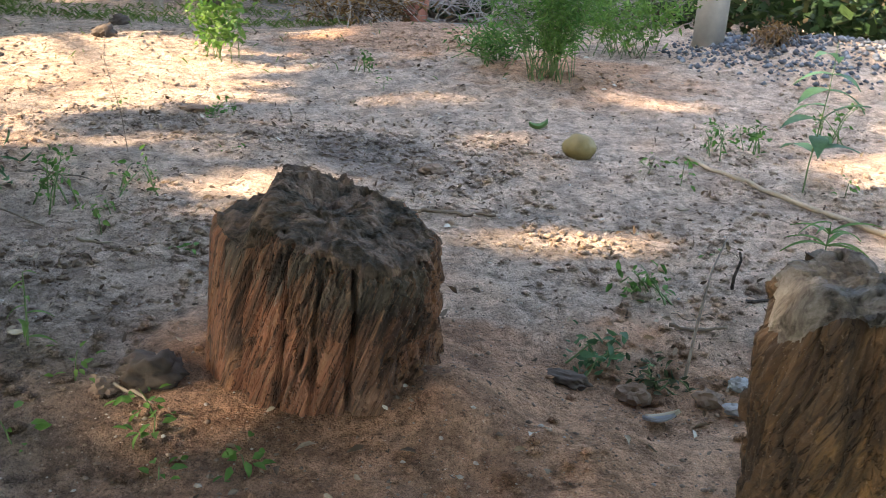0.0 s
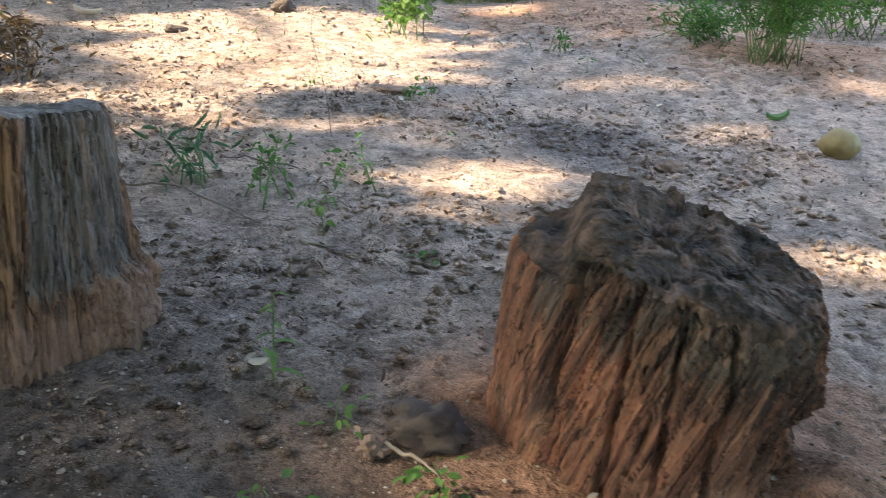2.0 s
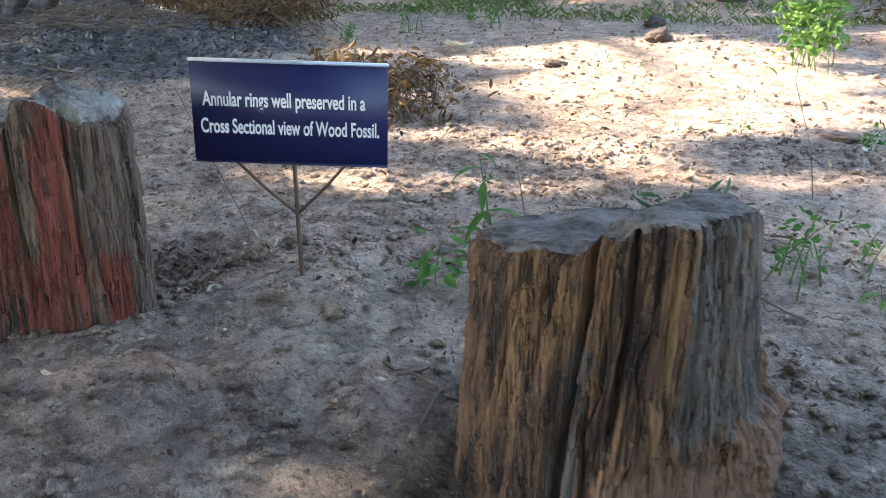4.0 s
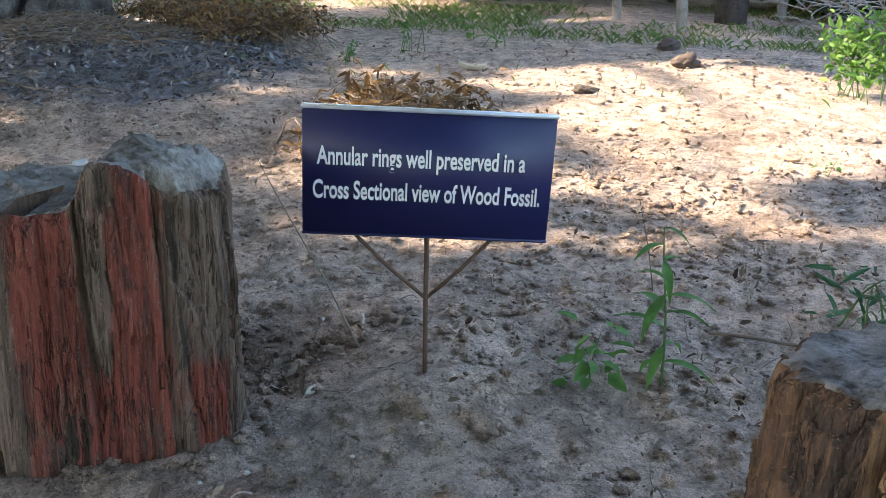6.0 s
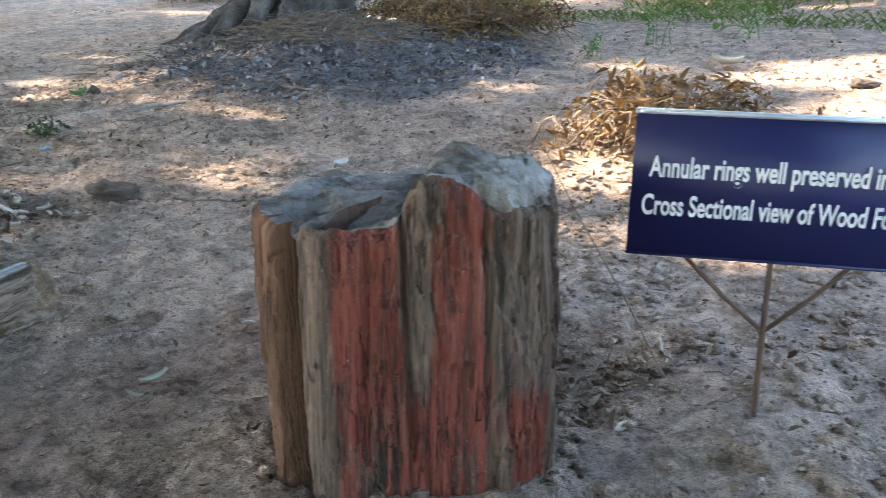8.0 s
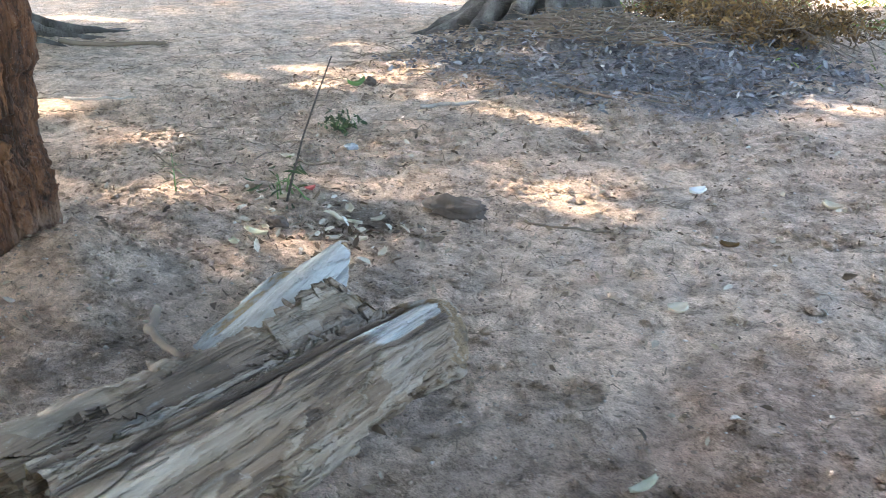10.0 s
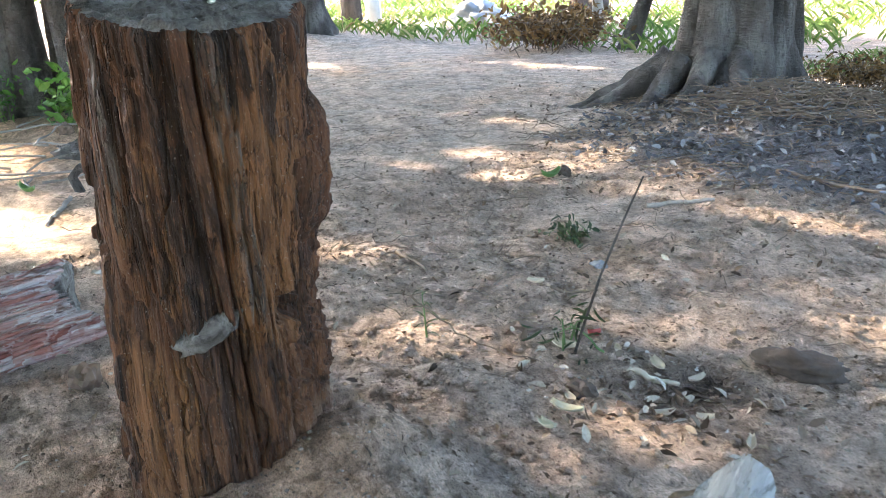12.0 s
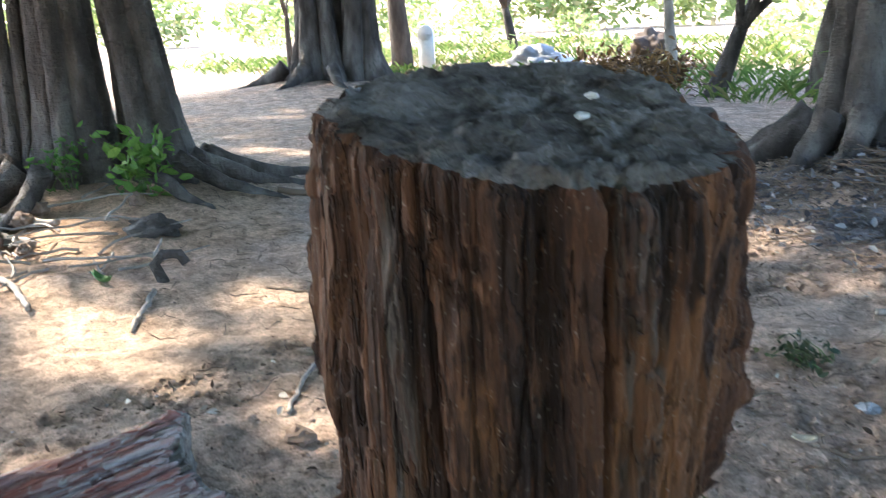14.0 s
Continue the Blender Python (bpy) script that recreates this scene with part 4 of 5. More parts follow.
def ground_root(x0, y0, angle, length, r, ox, oy, oz, rise=0.25):
    """A root that leaves the trunk and dives into the soil."""
    k = np.linspace(0, 1, 12)
    a = angle + np.cumsum(RNG.normal(0, 0.10, 12))
    x = x0 + np.cumsum(np.cos(a)) * length / 12
    y = y0 + np.cumsum(np.sin(a)) * length / 12
    z = ground_height(x, y) + rise * (1 - k) ** 3 + r * (0.35 - 0.9 * k)
    return tube(np.stack([x - ox, y - oy, z - oz], -1), r * (1 - 0.8 * k) + 0.006, 9, 0.25)


def fig_tree(x, y, label, trunks, roots, crown, leaves, bark=BARK):
    z = gz(x, y)
    ob = thing("fig_tree", (x, y, z - 0.05), label, "tree", "old fig trees")
    for dx, dy, r, h, fl, flare, seed, lean in trunks:
        part("trunk", mesh_from("trunk", *trunk_mesh(r, h, fl, flare, seed, lean), bark), ob, "", pose(dx, dy, 0))
    for ang, dist, length, r in roots:
        a = radians(ang)
        part("root", mesh_from("root", *ground_root(x + dist * math.cos(a), y + dist * math.sin(a), a, length, r, x, y, z - 0.05), bark), ob)
    cx, cy, rx, ry, z0, z1 = crown
    h = trunks[0][3]
    for k in range(6):
        a = k * 2 * math.pi / 6 + 0.3
        end = np.array([cx - x + 0.75 * rx * math.cos(a), cy - y + 0.75 * ry * math.sin(a), z0 + 1.2 + RNG.random()])
        b = np.array([trunks[0][0] + trunks[0][7][0] * h, trunks[0][1] + trunks[0][7][1] * h, h - 0.4])
        t = np.linspace(0, 1, 9)[:, None]
        path = b * (1 - t) + end * t + np.array([0, 0, 0.7]) * np.sin(t * np.pi) + 0.15 * (RNG.random((9, 3)) - 0.5) * np.sin(t * np.pi)
        part("limb", mesh_from("limb", *tube(path, np.linspace(0.11, 0.025, 9), 8, 0.15), bark), ob)
    pts = crown_points(cx, cy, rx, ry, z0, z1, leaves) - np.array([x, y, z - 0.05])
    part("crown", mesh_from("crown", *leaf_cloud(pts, 0.34, 0.24, 0.35, False), LEAF_CROWN, False), ob)


fig_tree(-11.87, 10.02, "old grey fig tree with fluted trunk and spreading roots",
         ((0.0, 0.0, 0.50, 4.6, 6, 0.45, 1.3, (0.02, 0.03)), (0.30, 0.32, 0.24, 4.2, 5, 0.3, 4.4, (0.05, 0.02))),
         ((205, 0.45, 1.7, 0.24), (218, 0.45, 1.5, 0.20), (262, 0.65, 1.0, 0.17), (285, 0.6, 0.9, 0.15), (190, 0.6, 1.1, 0.16), (310, 0.6, 0.9, 0.13)),
         (-11.0, 10.0, 8.0, 7.5, 4.4, 8.5), 11000)
fig_tree(-16.75, 4.05, "twin-trunked old fig tree with hanging roots and pale lit buttresses",
         ((-0.45, -0.02, 0.34, 4.8, 6, 0.40, 2.1, (0.0, 0.0)), (0.02, 0.66, 0.29, 4.6, 5, 0.42, 5.5, (-0.06, -0.075)), (-0.86, -0.55, 0.10, 4.6, 3, 0.9, 3.0, (0.01, 0.03)),
          (-0.72, -0.42, 0.085, 4.6, 3, 0.9, 7.0, (0.02, 0.04)), (-0.98, -0.66, 0.05, 4.6, 3, 0.9, 1.0, (0.02, 0.01))),
         ((62, 0.75, 1.9, 0.10), (75, 0.9, 2.4, 0.09), (85, 0.9, 2.2, 0.08), (48, 0.7, 1.5, 0.09), (20, 0.6, 1.2, 0.08), (95, 1.0, 1.8, 0.07), (250, 0.6, 1.6, 0.18), (272, 0.6, 1.4, 0.14), (300, 0.6, 1.3, 0.10), (225, 0.8, 1.5, 0.14)),
         (-17.5, 4.5, 8.0, 8.0, 4.5, 9.0), 12000)
fig_tree(-26.6, 12.7, "broad grey fig tree with folded trunk", ((0, 0, 0.62, 5.0, 6, 0.5, 0.4, (0.0, 0.0)), (0.75, 0.6, 0.45, 5.0, 4, 0.5, 2.2, (0.0, 0.02))),
         ((230, 0.8, 1.6, 0.2), (300, 0.7, 1.4, 0.18), (340, 0.9, 1.2, 0.16), (200, 0.8, 1.2, 0.15), (30, 0.9, 1.2, 0.14)),
         (-28.5, 9.5, 8.5, 9.0, 4.8, 9.0), 15000)


# two trees out of view, added to hold light off the stumps
fig_tree(-7.0, -6.5, "unseen fig tree added behind the path to shade the stumps", ((0, 0, 0.6, 4.8, 6, 0.3, 6.1, (0.0, 0.02)),),
         ((40, 0.6, 1.4, 0.18), (120, 0.6, 1.3, 0.16), (200, 0.6, 1.4, 0.15), (300, 0.6, 1.2, 0.15)), (-6.0, -3.2, 10.5, 7.8, 3.6, 8.0), 17000)
fig_tree(5.5, -3.0, "unseen fig tree added for shade beside the start of the path", ((0, 0, 0.5, 4.6, 6, 0.3, 8.1, (0.0, 0.02)),),
         ((40, 0.6, 1.4, 0.18), (160, 0.6, 1.3, 0.16), (280, 0.6, 1.2, 0.15)), (5.0, -1.5, 6.0, 6.0, 3.4, 7.5), 9000)


def small_tree(x, y, h, r, label, bark=BARK_DARK, fork=0.55, branches=5, leaves=220, leafm=LEAF_FAR, lean=(0.0, 0.0), spread=1.2):
    ob = thing("small_tree", (x, y, gz(x, y) - 0.05), label, "tree", "young trees behind")
    base = wander((0, 0, -0.1), (lean[0], lean[1], 1), h * fork, 6, 0.16)
    stem = part("trunk", mesh_from("trunk", *tube(base, np.linspace(r * 1.25, r * 0.8, 7), 9, 0.12), bark), ob)
    pts = []
    for k in range(branches):
        a = RNG.random() * 6.28
        w = wander(base[-1] - np.array([0, 0, 0.05]), (math.cos(a) * 0.7, math.sin(a) * 0.7, 1), h * (1 - fork) * (0.8 + 0.4 * RNG.random()), 7, 0.45)
        part("branch", mesh_from("branch", *tube(w, np.linspace(r * 0.6, r * 0.12, 8), 7, 0.1), bark), stem)
        pts.append(w[3:])
    if leaves:
        p = np.concatenate(pts)
        p = p[RNG.integers(0, len(p), leaves)] + RNG.normal(0, spread * 0.3, (leaves, 3))
        part("crown", mesh_from("crown", *leaf_cloud(p, 0.16, 0.09, 0.2, True), leafm), ob)


small_tree(-30.2, 22.4, 4.5, 0.16, "thin dark young tree forking low", BARK_DARK, 0.42, 3, 160)
small_tree(-31.0, 18.3, 5.0, 0.30, "dark tree trunk behind a white marker", BARK_DARK, 0.7, 4, 200)
small_tree(-17.2, 14.9, 4.0, 0.16, "leaning bare forked tree", BARK, 0.35, 4, 120, lean=(0.35, 0.2))
small_tree(-15.6, 15.6, 4.2, 0.20, "crooked grey tree in bright scrub", BARK, 0.5, 4, 120, lean=(0.3, -0.2))
small_tree(-20.0, 17.5, 4.0, 0.12, "pale slender tree in bright scrub", BARK_PALE, 0.5, 4, 150)
small_tree(-36.0, 17.0, 4.0, 0.10, "slender dark tree in far scrub", BARK_DARK, 0.5, 4, 200)
for tx, ty, tr in ((-4.7, 14.4, 0.065), (-3.5, 16.5, 0.06), (-5.9, 15.7, 0.06), (-2.7, 17.2, 0.06)):
    small_tree(tx, ty, 5.5, tr, "pale slender trunk at the edge of the wood", BARK_PALE, 0.75, 4, 260, LEAF_DARK)
small_tree(-4.2, 15.9, 5.5, 0.2, "dark trunk at the edge of the wood", BARK_DARK, 0.8, 5, 300, LEAF_DARK)


# ---- shrubs and plants ----
def shrub(name, x, y, height, spread, stems, leaves, size, stemm, leafm, label, category, group="", droop=0.0, up=0.2, wide=0.45, base=0.08, thick=0.006):
    ob = thing(name, (x, y, gz(x, y) - 0.01), label, category, group)
    lines, pts = [], []
    for k in range(stems):
        a, s = RNG.random() * 6.28, spread * (0.3 + 0.7 * RNG.random())
        hh = height * (0.55 + 0.45 * RNG.random())
        t = np.linspace(0, 1, 8)[:, None]
        end = np.array([math.cos(a) * s, math.sin(a) * s, hh])
        b = np.array([base * RNG.normal(), base * RNG.normal(), -0.02])
        w = b + (end - b) * t + np.array([0, 0, height * 0.25]) * np.sin(np.pi * t) * (0.4 + droop) + 0.05 * spread * RNG.normal(size=(8, 3)) * t
        if droop:
            w[:, 2] -= (droop * height * 0.7 * t[:, 0] ** 3)
            w[:, 2] = np.maximum(w[:, 2], 0.01)
        lines.append(tube(w, np.linspace(thick, thick * 0.3, 8), 5))
        pts.append(w[2:])
    if stems > 16:
        tagged(part("brushwood", mesh_from("brushwood", *join(lines), stemm), ob), kind="stuff")
    else:
        for v, f in lines:
            part("stem", mesh_from("stem", v, f, stemm), ob)
    p = np.concatenate(pts)
    p = p[RNG.integers(0, len(p), leaves)] + RNG.normal(0, size * 0.8, (leaves, 3))
    p[:, 2] = np.maximum(p[:, 2], 0.01)
    tagged(part("foliage", mesh_from("foliage", *leaf_cloud(p, size, size * wide, up, True), leafm), ob), kind="stuff")
    return ob


def seedling(x, y, h, leafm, label="small green seedling in bare soil", count=14, size=0.05, spread=0.08, wide=0.5, group="seedlings", name="seedling"):
    """A short stem with single leaves."""
    ob = thing(name, (x, y, gz(x, y) - 0.005), label, "plant", group)
    w = wander((0, 0, -0.02), (0.1 * RNG.normal(), 0.1 * RNG.normal(), 1), h, 6, 0.25)
    stem = part("stem", mesh_from("stem", *tube(w, np.linspace(0.004, 0.0015, 7), 5), STEM_GREEN), ob)
    me = mesh_from("leaf", LEAF_SHAPE * np.array([size, size * wide, size]), [tuple(f) for f in LEAF_FACES], leafm)
    for k in range(count):
        at = w[2 + int(RNG.integers(0, 5))]
        a = RNG.random() * 360
        s = 0.7 + 0.6 * RNG.random()
        out = spread * (0.2 + 0.8 * RNG.random())
        part("leaf", me, stem, "", pose(at[0] + out * math.cos(radians(a)), at[1] + out * math.sin(radians(a)), at[2] + 0.02 * RNG.normal(), 30 * RNG.normal(), 12 + 20 * RNG.normal(), a) @ Matrix.Diagonal((s, s, s, 1)))
    return ob


def long_leaf_plant(x, y, h, label, leaves, length, leafm=LEAF, lean=(0.0, 0.0), wide=0.22, low=0.2):
    """An upright stem with long drooping leaves in turn."""
    ob = thing("weed", (x, y, gz(x, y) - 0.01), label, "plant", "tall weeds")
    w = wander((0, 0, -0.02), (lean[0], lean[1], 1), h, 10, 0.12)
    stem = part("stem", mesh_from("stem", *tube(w, np.linspace(0.006, 0.002, 11), 6), STEM_GREEN), ob)
    k = np.linspace(0, 1, 8)
    prof = np.sin(np.pi * np.clip(k, 0.04, 0.985) ** 0.8) * wide * 0.5
    v = np.concatenate([np.stack([k, s * prof, 0.25 * k - 0.55 * k ** 2.2 + 0.03 * abs(s)], -1) for s in (-1, 0, 1)]) * length
    me = mesh_from("leaf", v, [tuple(q) for q in grid_faces(3, 8)], leafm)
    for i in range(leaves):
        f = low + (1 - low) * i / max(1, leaves - 1)
        at = w[min(10, int(f * 10))]
        s = (1.1 - 0.5 * f) * (0.8 + 0.4 * RNG.random())
        part("leaf", me, stem, "", pose(*at, 0, 15 * RNG.normal() - 10, 137.5 * i + 20 * RNG.normal()) @ Matrix.Diagonal((s, s, s, 1)))
    return ob


shrub("bush", 0.96, 9.12, 1.35, 0.75, 46, 3600, 0.075, STEM_GREEN, LEAF, "feathery light green bush on reddish soil", "bush", wide=0.16, base=0.12)
shrub("bush", 2.1, 11.2, 1.0, 1.0, 30, 1500, 0.08, STEM_GREEN, LEAF_LIME, "loose light green bush by the gravel", "bush", wide=0.3, base=0.2)
shrub("bush", 0.4, 9.9, 0.4, 0.5, 24, 700, 0.07, STEM_GREEN, LEAF, "low green weeds on reddish soil", "bush", wide=0.25, base=0.2)
shrub("bush", -2.55, 9.75, 0.75, 0.32, 12, 420, 0.085, STEM_GREEN, LEAF_LIME, "bright sunlit green shrub on bare soil", "bush", wide=0.45, base=0.1)
shrub("dead_branch_heap", -5.62, 7.0, 0.54, 0.80, 90, 1100, 0.085, TWIG, LEAF_DRY, "heap of dry brown cut branches on the soil", "branches", "dry heaps", 0.95, 0.3, 0.32, 0.30, 0.008)
shrub("dead_branch_heap", -9.3, 10.6, 0.55, 1.3, 120, 3600, 0.065, TWIG, LEAF_DRY, "long heap of brown dry foliage behind the ash mound", "branches", "dry heaps", 0.4, 0.1, 0.4, 0.6, 0.007)
shrub("dead_branch_heap", -10.6, 10.9, 0.5, 0.8, 60, 1600, 0.065, TWIG, LEAF_DRY, "brown dry foliage beside the fig tree", "branches", "dry heaps", 0.4, 0.1, 0.4, 0.4, 0.007)
shrub("dead_branch_heap", -18.6, 14.6, 0.9, 1.5, 60, 1500, 0.15, TWIG, LEAF_DRY, "rusty brown dry brushwood in the sun", "branches", "dry heaps", 0.3, 0.1, 0.4, 0.7, 0.01)
shrub("dead_branch_heap", -1.4, 13.2, 0.6, 1.3, 50, 900, 0.12, TWIG_GREY, LEAF_DRY, "pile of dry sticks and straw on the bank", "branches", "dry heaps", 0.5, 0.1, 0.2, 0.6, 0.009)
shrub("weed_clump", -1.86, 5.05, 0.22, 0.07, 5, 34, 0.042, STEM_GREEN, LEAF, "fresh green weed clump on dusty soil", "plant", "weed clumps")
shrub("weed_clump", -2.16, 4.69, 0.36, 0.08, 6, 60, 0.042, STEM_GREEN, LEAF, "fresh green weed clump on dusty soil", "plant", "weed clumps")
shrub("weed_clump", -2.63, 4.75, 0.36, 0.13, 7, 46, 0.10, STEM_GREEN, LEAF_BLUE, "drooping dull green weed clump", "plant", "weed clumps", 0.4, wide=0.16)
shrub("weed_clump", 0.93, 3.88, 0.12, 0.12, 7, 46, 0.045, STEM_GREEN, LEAF, "low green weed on gritty soil", "plant", "weed clumps")
shrub("weed_clump", 0.64, 3.18, 0.13, 0.11, 7, 50, 0.05, STEM_GREEN, LEAF_BLUE, "low bluish weed in a hollow", "plant", "weed clumps")
shrub("weed_clump", 0.86, 3.10, 0.07, 0.16, 10, 80, 0.035, STEM_GREEN, LEAF_WILT, "wilted grey-green weed on the soil", "plant", "weed clumps", 0.3)
shrub("weed_clump", -9.85, 5.15, 0.12, 0.14, 10, 120, 0.05, STEM_GREEN, LEAF_WILT, "small trampled weed clump", "plant", "weed clumps")
long_leaf_plant(-9.27, 3.50, 0.26, "wilted hanging weed with dark leaves", 11, 0.12, LEAF_WILT, (-0.25, 0.1), 0.13, 0.25)
shrub("weed_clump", -16.0, 4.25, 0.5, 0.3, 10, 160, 0.13, STEM_GREEN, LEAF_LIME, "bright green leafy shoot between the roots", "plant", "weed clumps", wide=0.5)
shrub("weed_clump", -16.7, 3.75, 0.5, 0.25, 8, 100, 0.08, STEM_GREEN, LEAF, "small green shoots on the trunk", "plant", "weed clumps")
for wx, wy, wh in ((-0.95, 9.5, 0.25), (2.05, 6.75, 0.28), (2.4, 6.9, 0.25), (3.2, 7.4, 0.4), (3.6, 6.3, 0.3), (-1.9, 7.3, 0.16), (-7.3, 11.0, 0.5), (-7.6, 9.9, 0.2), (-6.5, 11.7, 0.4)):
    shrub("weed_clump", wx, wy, wh, wh * 0.45, 6, 44, 0.045, STEM_GREEN, LEAF, "thin green weed clump on the soil", "plant", "weed clumps")
for wx, wy, wh, n in ((-1.29, 2.78, 0.14, 16), (-1.30, 2.34, 0.16, 14), (-0.92, 2.54, 0.16, 22), (-0.90, 2.44, 0.10, 18), (-0.81, 2.21, 0.06, 10), (-0.56, 2.29, 0.09, 18),
                      (1.42, 6.12, 0.18, 20), (1.60, 5.87, 0.22, 22), (1.40, 4.42, 0.05, 10), (2.34, 6.9, 0.22, 18), (2.70, 5.81, 0.16, 14), (-1.33, 4.11, 0.05, 10),
                      (-1.78, 4.30, 0.22, 12), (-1.24, 4.06, 0.06, 10), (-1.84, 4.61, 0.12, 12), (-2.79, 7.26, 0.16, 14), (-1.93, 7.15, 0.08, 10), (-1.55, 6.17, 0.07, 10), (-0.66, 8.57, 0.16, 14)):
    seedling(wx, wy, wh, LEAF if n % 4 else LEAF_LIME, count=int(n * 0.8), size=0.042 if wh < 0.2 else 0.05)
long_leaf_plant(-3.30, 4.10, 0.62, "tall slender weed with long narrow leaves", 14, 0.19, LEAF, (-0.02, 0.02))
seedling(-3.52, 4.0, 0.22, LEAF, "leafy bright green weed beside the sign", 22, 0.085, 0.09, 0.5, "tall weeds", "weed")
long_leaf_plant(2.45, 5.9, 1.05, "sapling with large pale green drooping leaves", 13, 0.34, LEAF_BLUE, (0.02, 0.0), 0.42, 0.3)
long_leaf_plant(1.62, 3.55, 0.56, "weed with long hanging strap leaves", 10, 0.26, LEAF, (0.0, 0.0), 0.15, 0.8)
long_leaf_plant(-1.55, 2.98, 0.32, "pale weed with curled narrow leaves", 9, 0.11, LEAF_LIME, (0.03, 0.0))
long_leaf_plant(-7.0, 12.2, 0.5, "broad-leaved green plant on the grass edge", 9, 0.35, LEAF_LIME, (0, 0), 0.3, 0.1)
long_leaf_plant(-14.0, 13.6, 0.9, "bright green broad-leaved plant behind the fig", 14, 0.7, LEAF_LIME, (0, 0), 0.25, 0.1)


# ---- loose things ----
def stick(name, path, r0, r1, material, label, group="fallen sticks", on_ground=True, sides=7):
    p = np.asarray(path, float)
    if on_ground:
        t = np.linspace(0, 1, 14)
        seg = np.linspace(0, 1, len(p))
        q = np.stack([np.interp(t, seg, p[:, k]) for k in range(3)], -1)
        q[:, 2] += np.maximum(ground_height(q[:, 0], q[:, 1]), np.mean(ground_height(q[:, 0], q[:, 1])) - 0.01) + max(r0, r1) * 0.7
        q[:, :2] += (0.002 + 0.15 * r0) * RNG.normal(size=(14, 2))
    else:
        q = p
    o = q[0].copy()
    me = mesh_from(name, *tube(q - o, np.linspace(r0, r1, len(q)), sides, 0.2), material)
    return lone(name, me, tuple(o), label, "stick", group)


stick("cane", [(1.80, 6.62, 0), (2.2, 5.8, 0), (2.75, 4.75, 0)], 0.015, 0.021, BAMBOO, "long dry cane lying on the soil")
stick("dead_shoot", [(-8.70, 3.81, -0.25), (-8.69, 3.83, -0.12), (-8.655, 3.87, 0.06), (-8.62, 3.93, 0.27), (-8.57, 4.01, 0.50), (-8.52, 4.075, 0.69)], 0.0075, 0.004, BARK_DARK, "bare leaning shoot stuck in the soil", on_ground=False)
shrub("weed_clump", -8.69, 3.83, 0.20, 0.07, 5, 24, 0.085, STEM_GREEN, LEAF_WILT, "withered leaves at the foot of a bare shoot", "plant", "weed clumps", 0.5, wide=0.14)
stick("fallen_twig", [(-9.3, 3.44, 0.22), (-9.1, 3.55, 0.06), (-8.75, 3.68, 0)], 0.005, 0.003, TWIG, "thin green-brown twig on the soil")
for pts, r, m in ((((-13.45, 3.30, 0), (-13.1, 3.08, 0), (-12.78, 2.90, 0)), 0.020, TWIG_GREY), (((-11.70, 3.62, 0), (-11.40, 3.24, 0), (-11.14, 3.02, 0)), 0.015, TWIG_GREY),
                  (((-13.0, 3.9, 0), (-12.6, 4.05, 0)), 0.012, TWIG), (((-12.5, 4.2, 0), (-11.9, 4.6, 0)), 0.014, TWIG_GREY), (((-15.0, 2.5, 0), (-14.2, 2.6, 0), (-13.6, 2.55, 0)), 0.03, TWIG_GREY),
                  (((-15.9, 2.7, 0), (-15.2, 3.0, 0)), 0.06, TWIG_GREY), (((-16.4, 2.9, 0), (-15.6, 3.3, 0)), 0.05, TWIG_GREY), (((-15.6, 5.4, 0), (-14.9, 6.4, 0)), 0.035, TWIG),
                  (((-9.9, 5.95, 0), (-9.6, 6.3, 0)), 0.02, TWIG_GREY), (((-9.6, 7.1, 0), (-8.8, 7.0, 0)), 0.02, TWIG), (((-7.6, 4.55, 0), (-7.2, 4.75, 0)), 0.008, TWIG),
                  (((-2.9, 5.3, 0), (-2.2, 5.2, 0)), 0.008, TWIG), (((-3.4, 3.35, 0), (-3.15, 3.3, 0), (-3.1, 3.0, 0)), 0.008, TWIG), (((-4.5, 4.25, 0), (-4.38, 4.02, 0)), 0.007, HUSK),
                  (((-3.2, 4.6, 0.02), (-2.6, 4.55, 0.06), (-2.1, 4.35, 0)), 0.007, TWIG), (((-1.84, 4.14, 0), (-1.68, 4.18, 0)), 0.010, BAMBOO), (((1.0, 3.5, 0.01), (1.25, 3.5, 0.01)), 0.01, TWIG),
                  (((-1.15, 2.72, 0.03), (-0.95, 2.62, 0.0)), 0.007, BAMBOO), (((-8.46, 3.93, 0), (-8.28, 4.03, 0)), 0.016, HUSK), (((-0.2, 5.0, 0), (0.3, 4.95, 0)), 0.015, TWIG),
                  (((-10.4, 4.2, 0), (-10.0, 4.1, 0)), 0.014, TWIG), (((-9.3, 4.35, 0), (-9.1, 4.5, 0)), 0.01, TWIG), (((-7.85, 2.66, 0.02), (-7.6, 2.5, 0.06), (-7.35, 2.5, 0.08)), 0.02, TWIG)):
    stick("fallen_stick", pts, r, r * 0.6, m, "weathered stick lying on the soil")
stick("fallen_branch", [(1.44, 3.84, 0.0), (1.6, 3.86, 0.02), (1.78, 3.94, 0.03), (2.1, 3.84, 0.0)], 0.009, 0.006, BARK_DARK, "dark crooked branch lying behind the boulder")
stick("fallen_branch", [(1.58, 3.62, 0.0), (1.68, 3.78, 0.02), (1.78, 3.93, 0.03)], 0.007, 0.006, BARK_DARK, "dark forked branch lying behind the boulder")
stick("dead_shoot", [(1.43, 4.04, -0.25), (1.43, 4.04, -0.06), (1.45, 4.04, 0.03), (1.44, 4.05, 0.07)], 0.009, 0.006, BARK_DARK, "short black forked stub in the soil", on_ground=False)
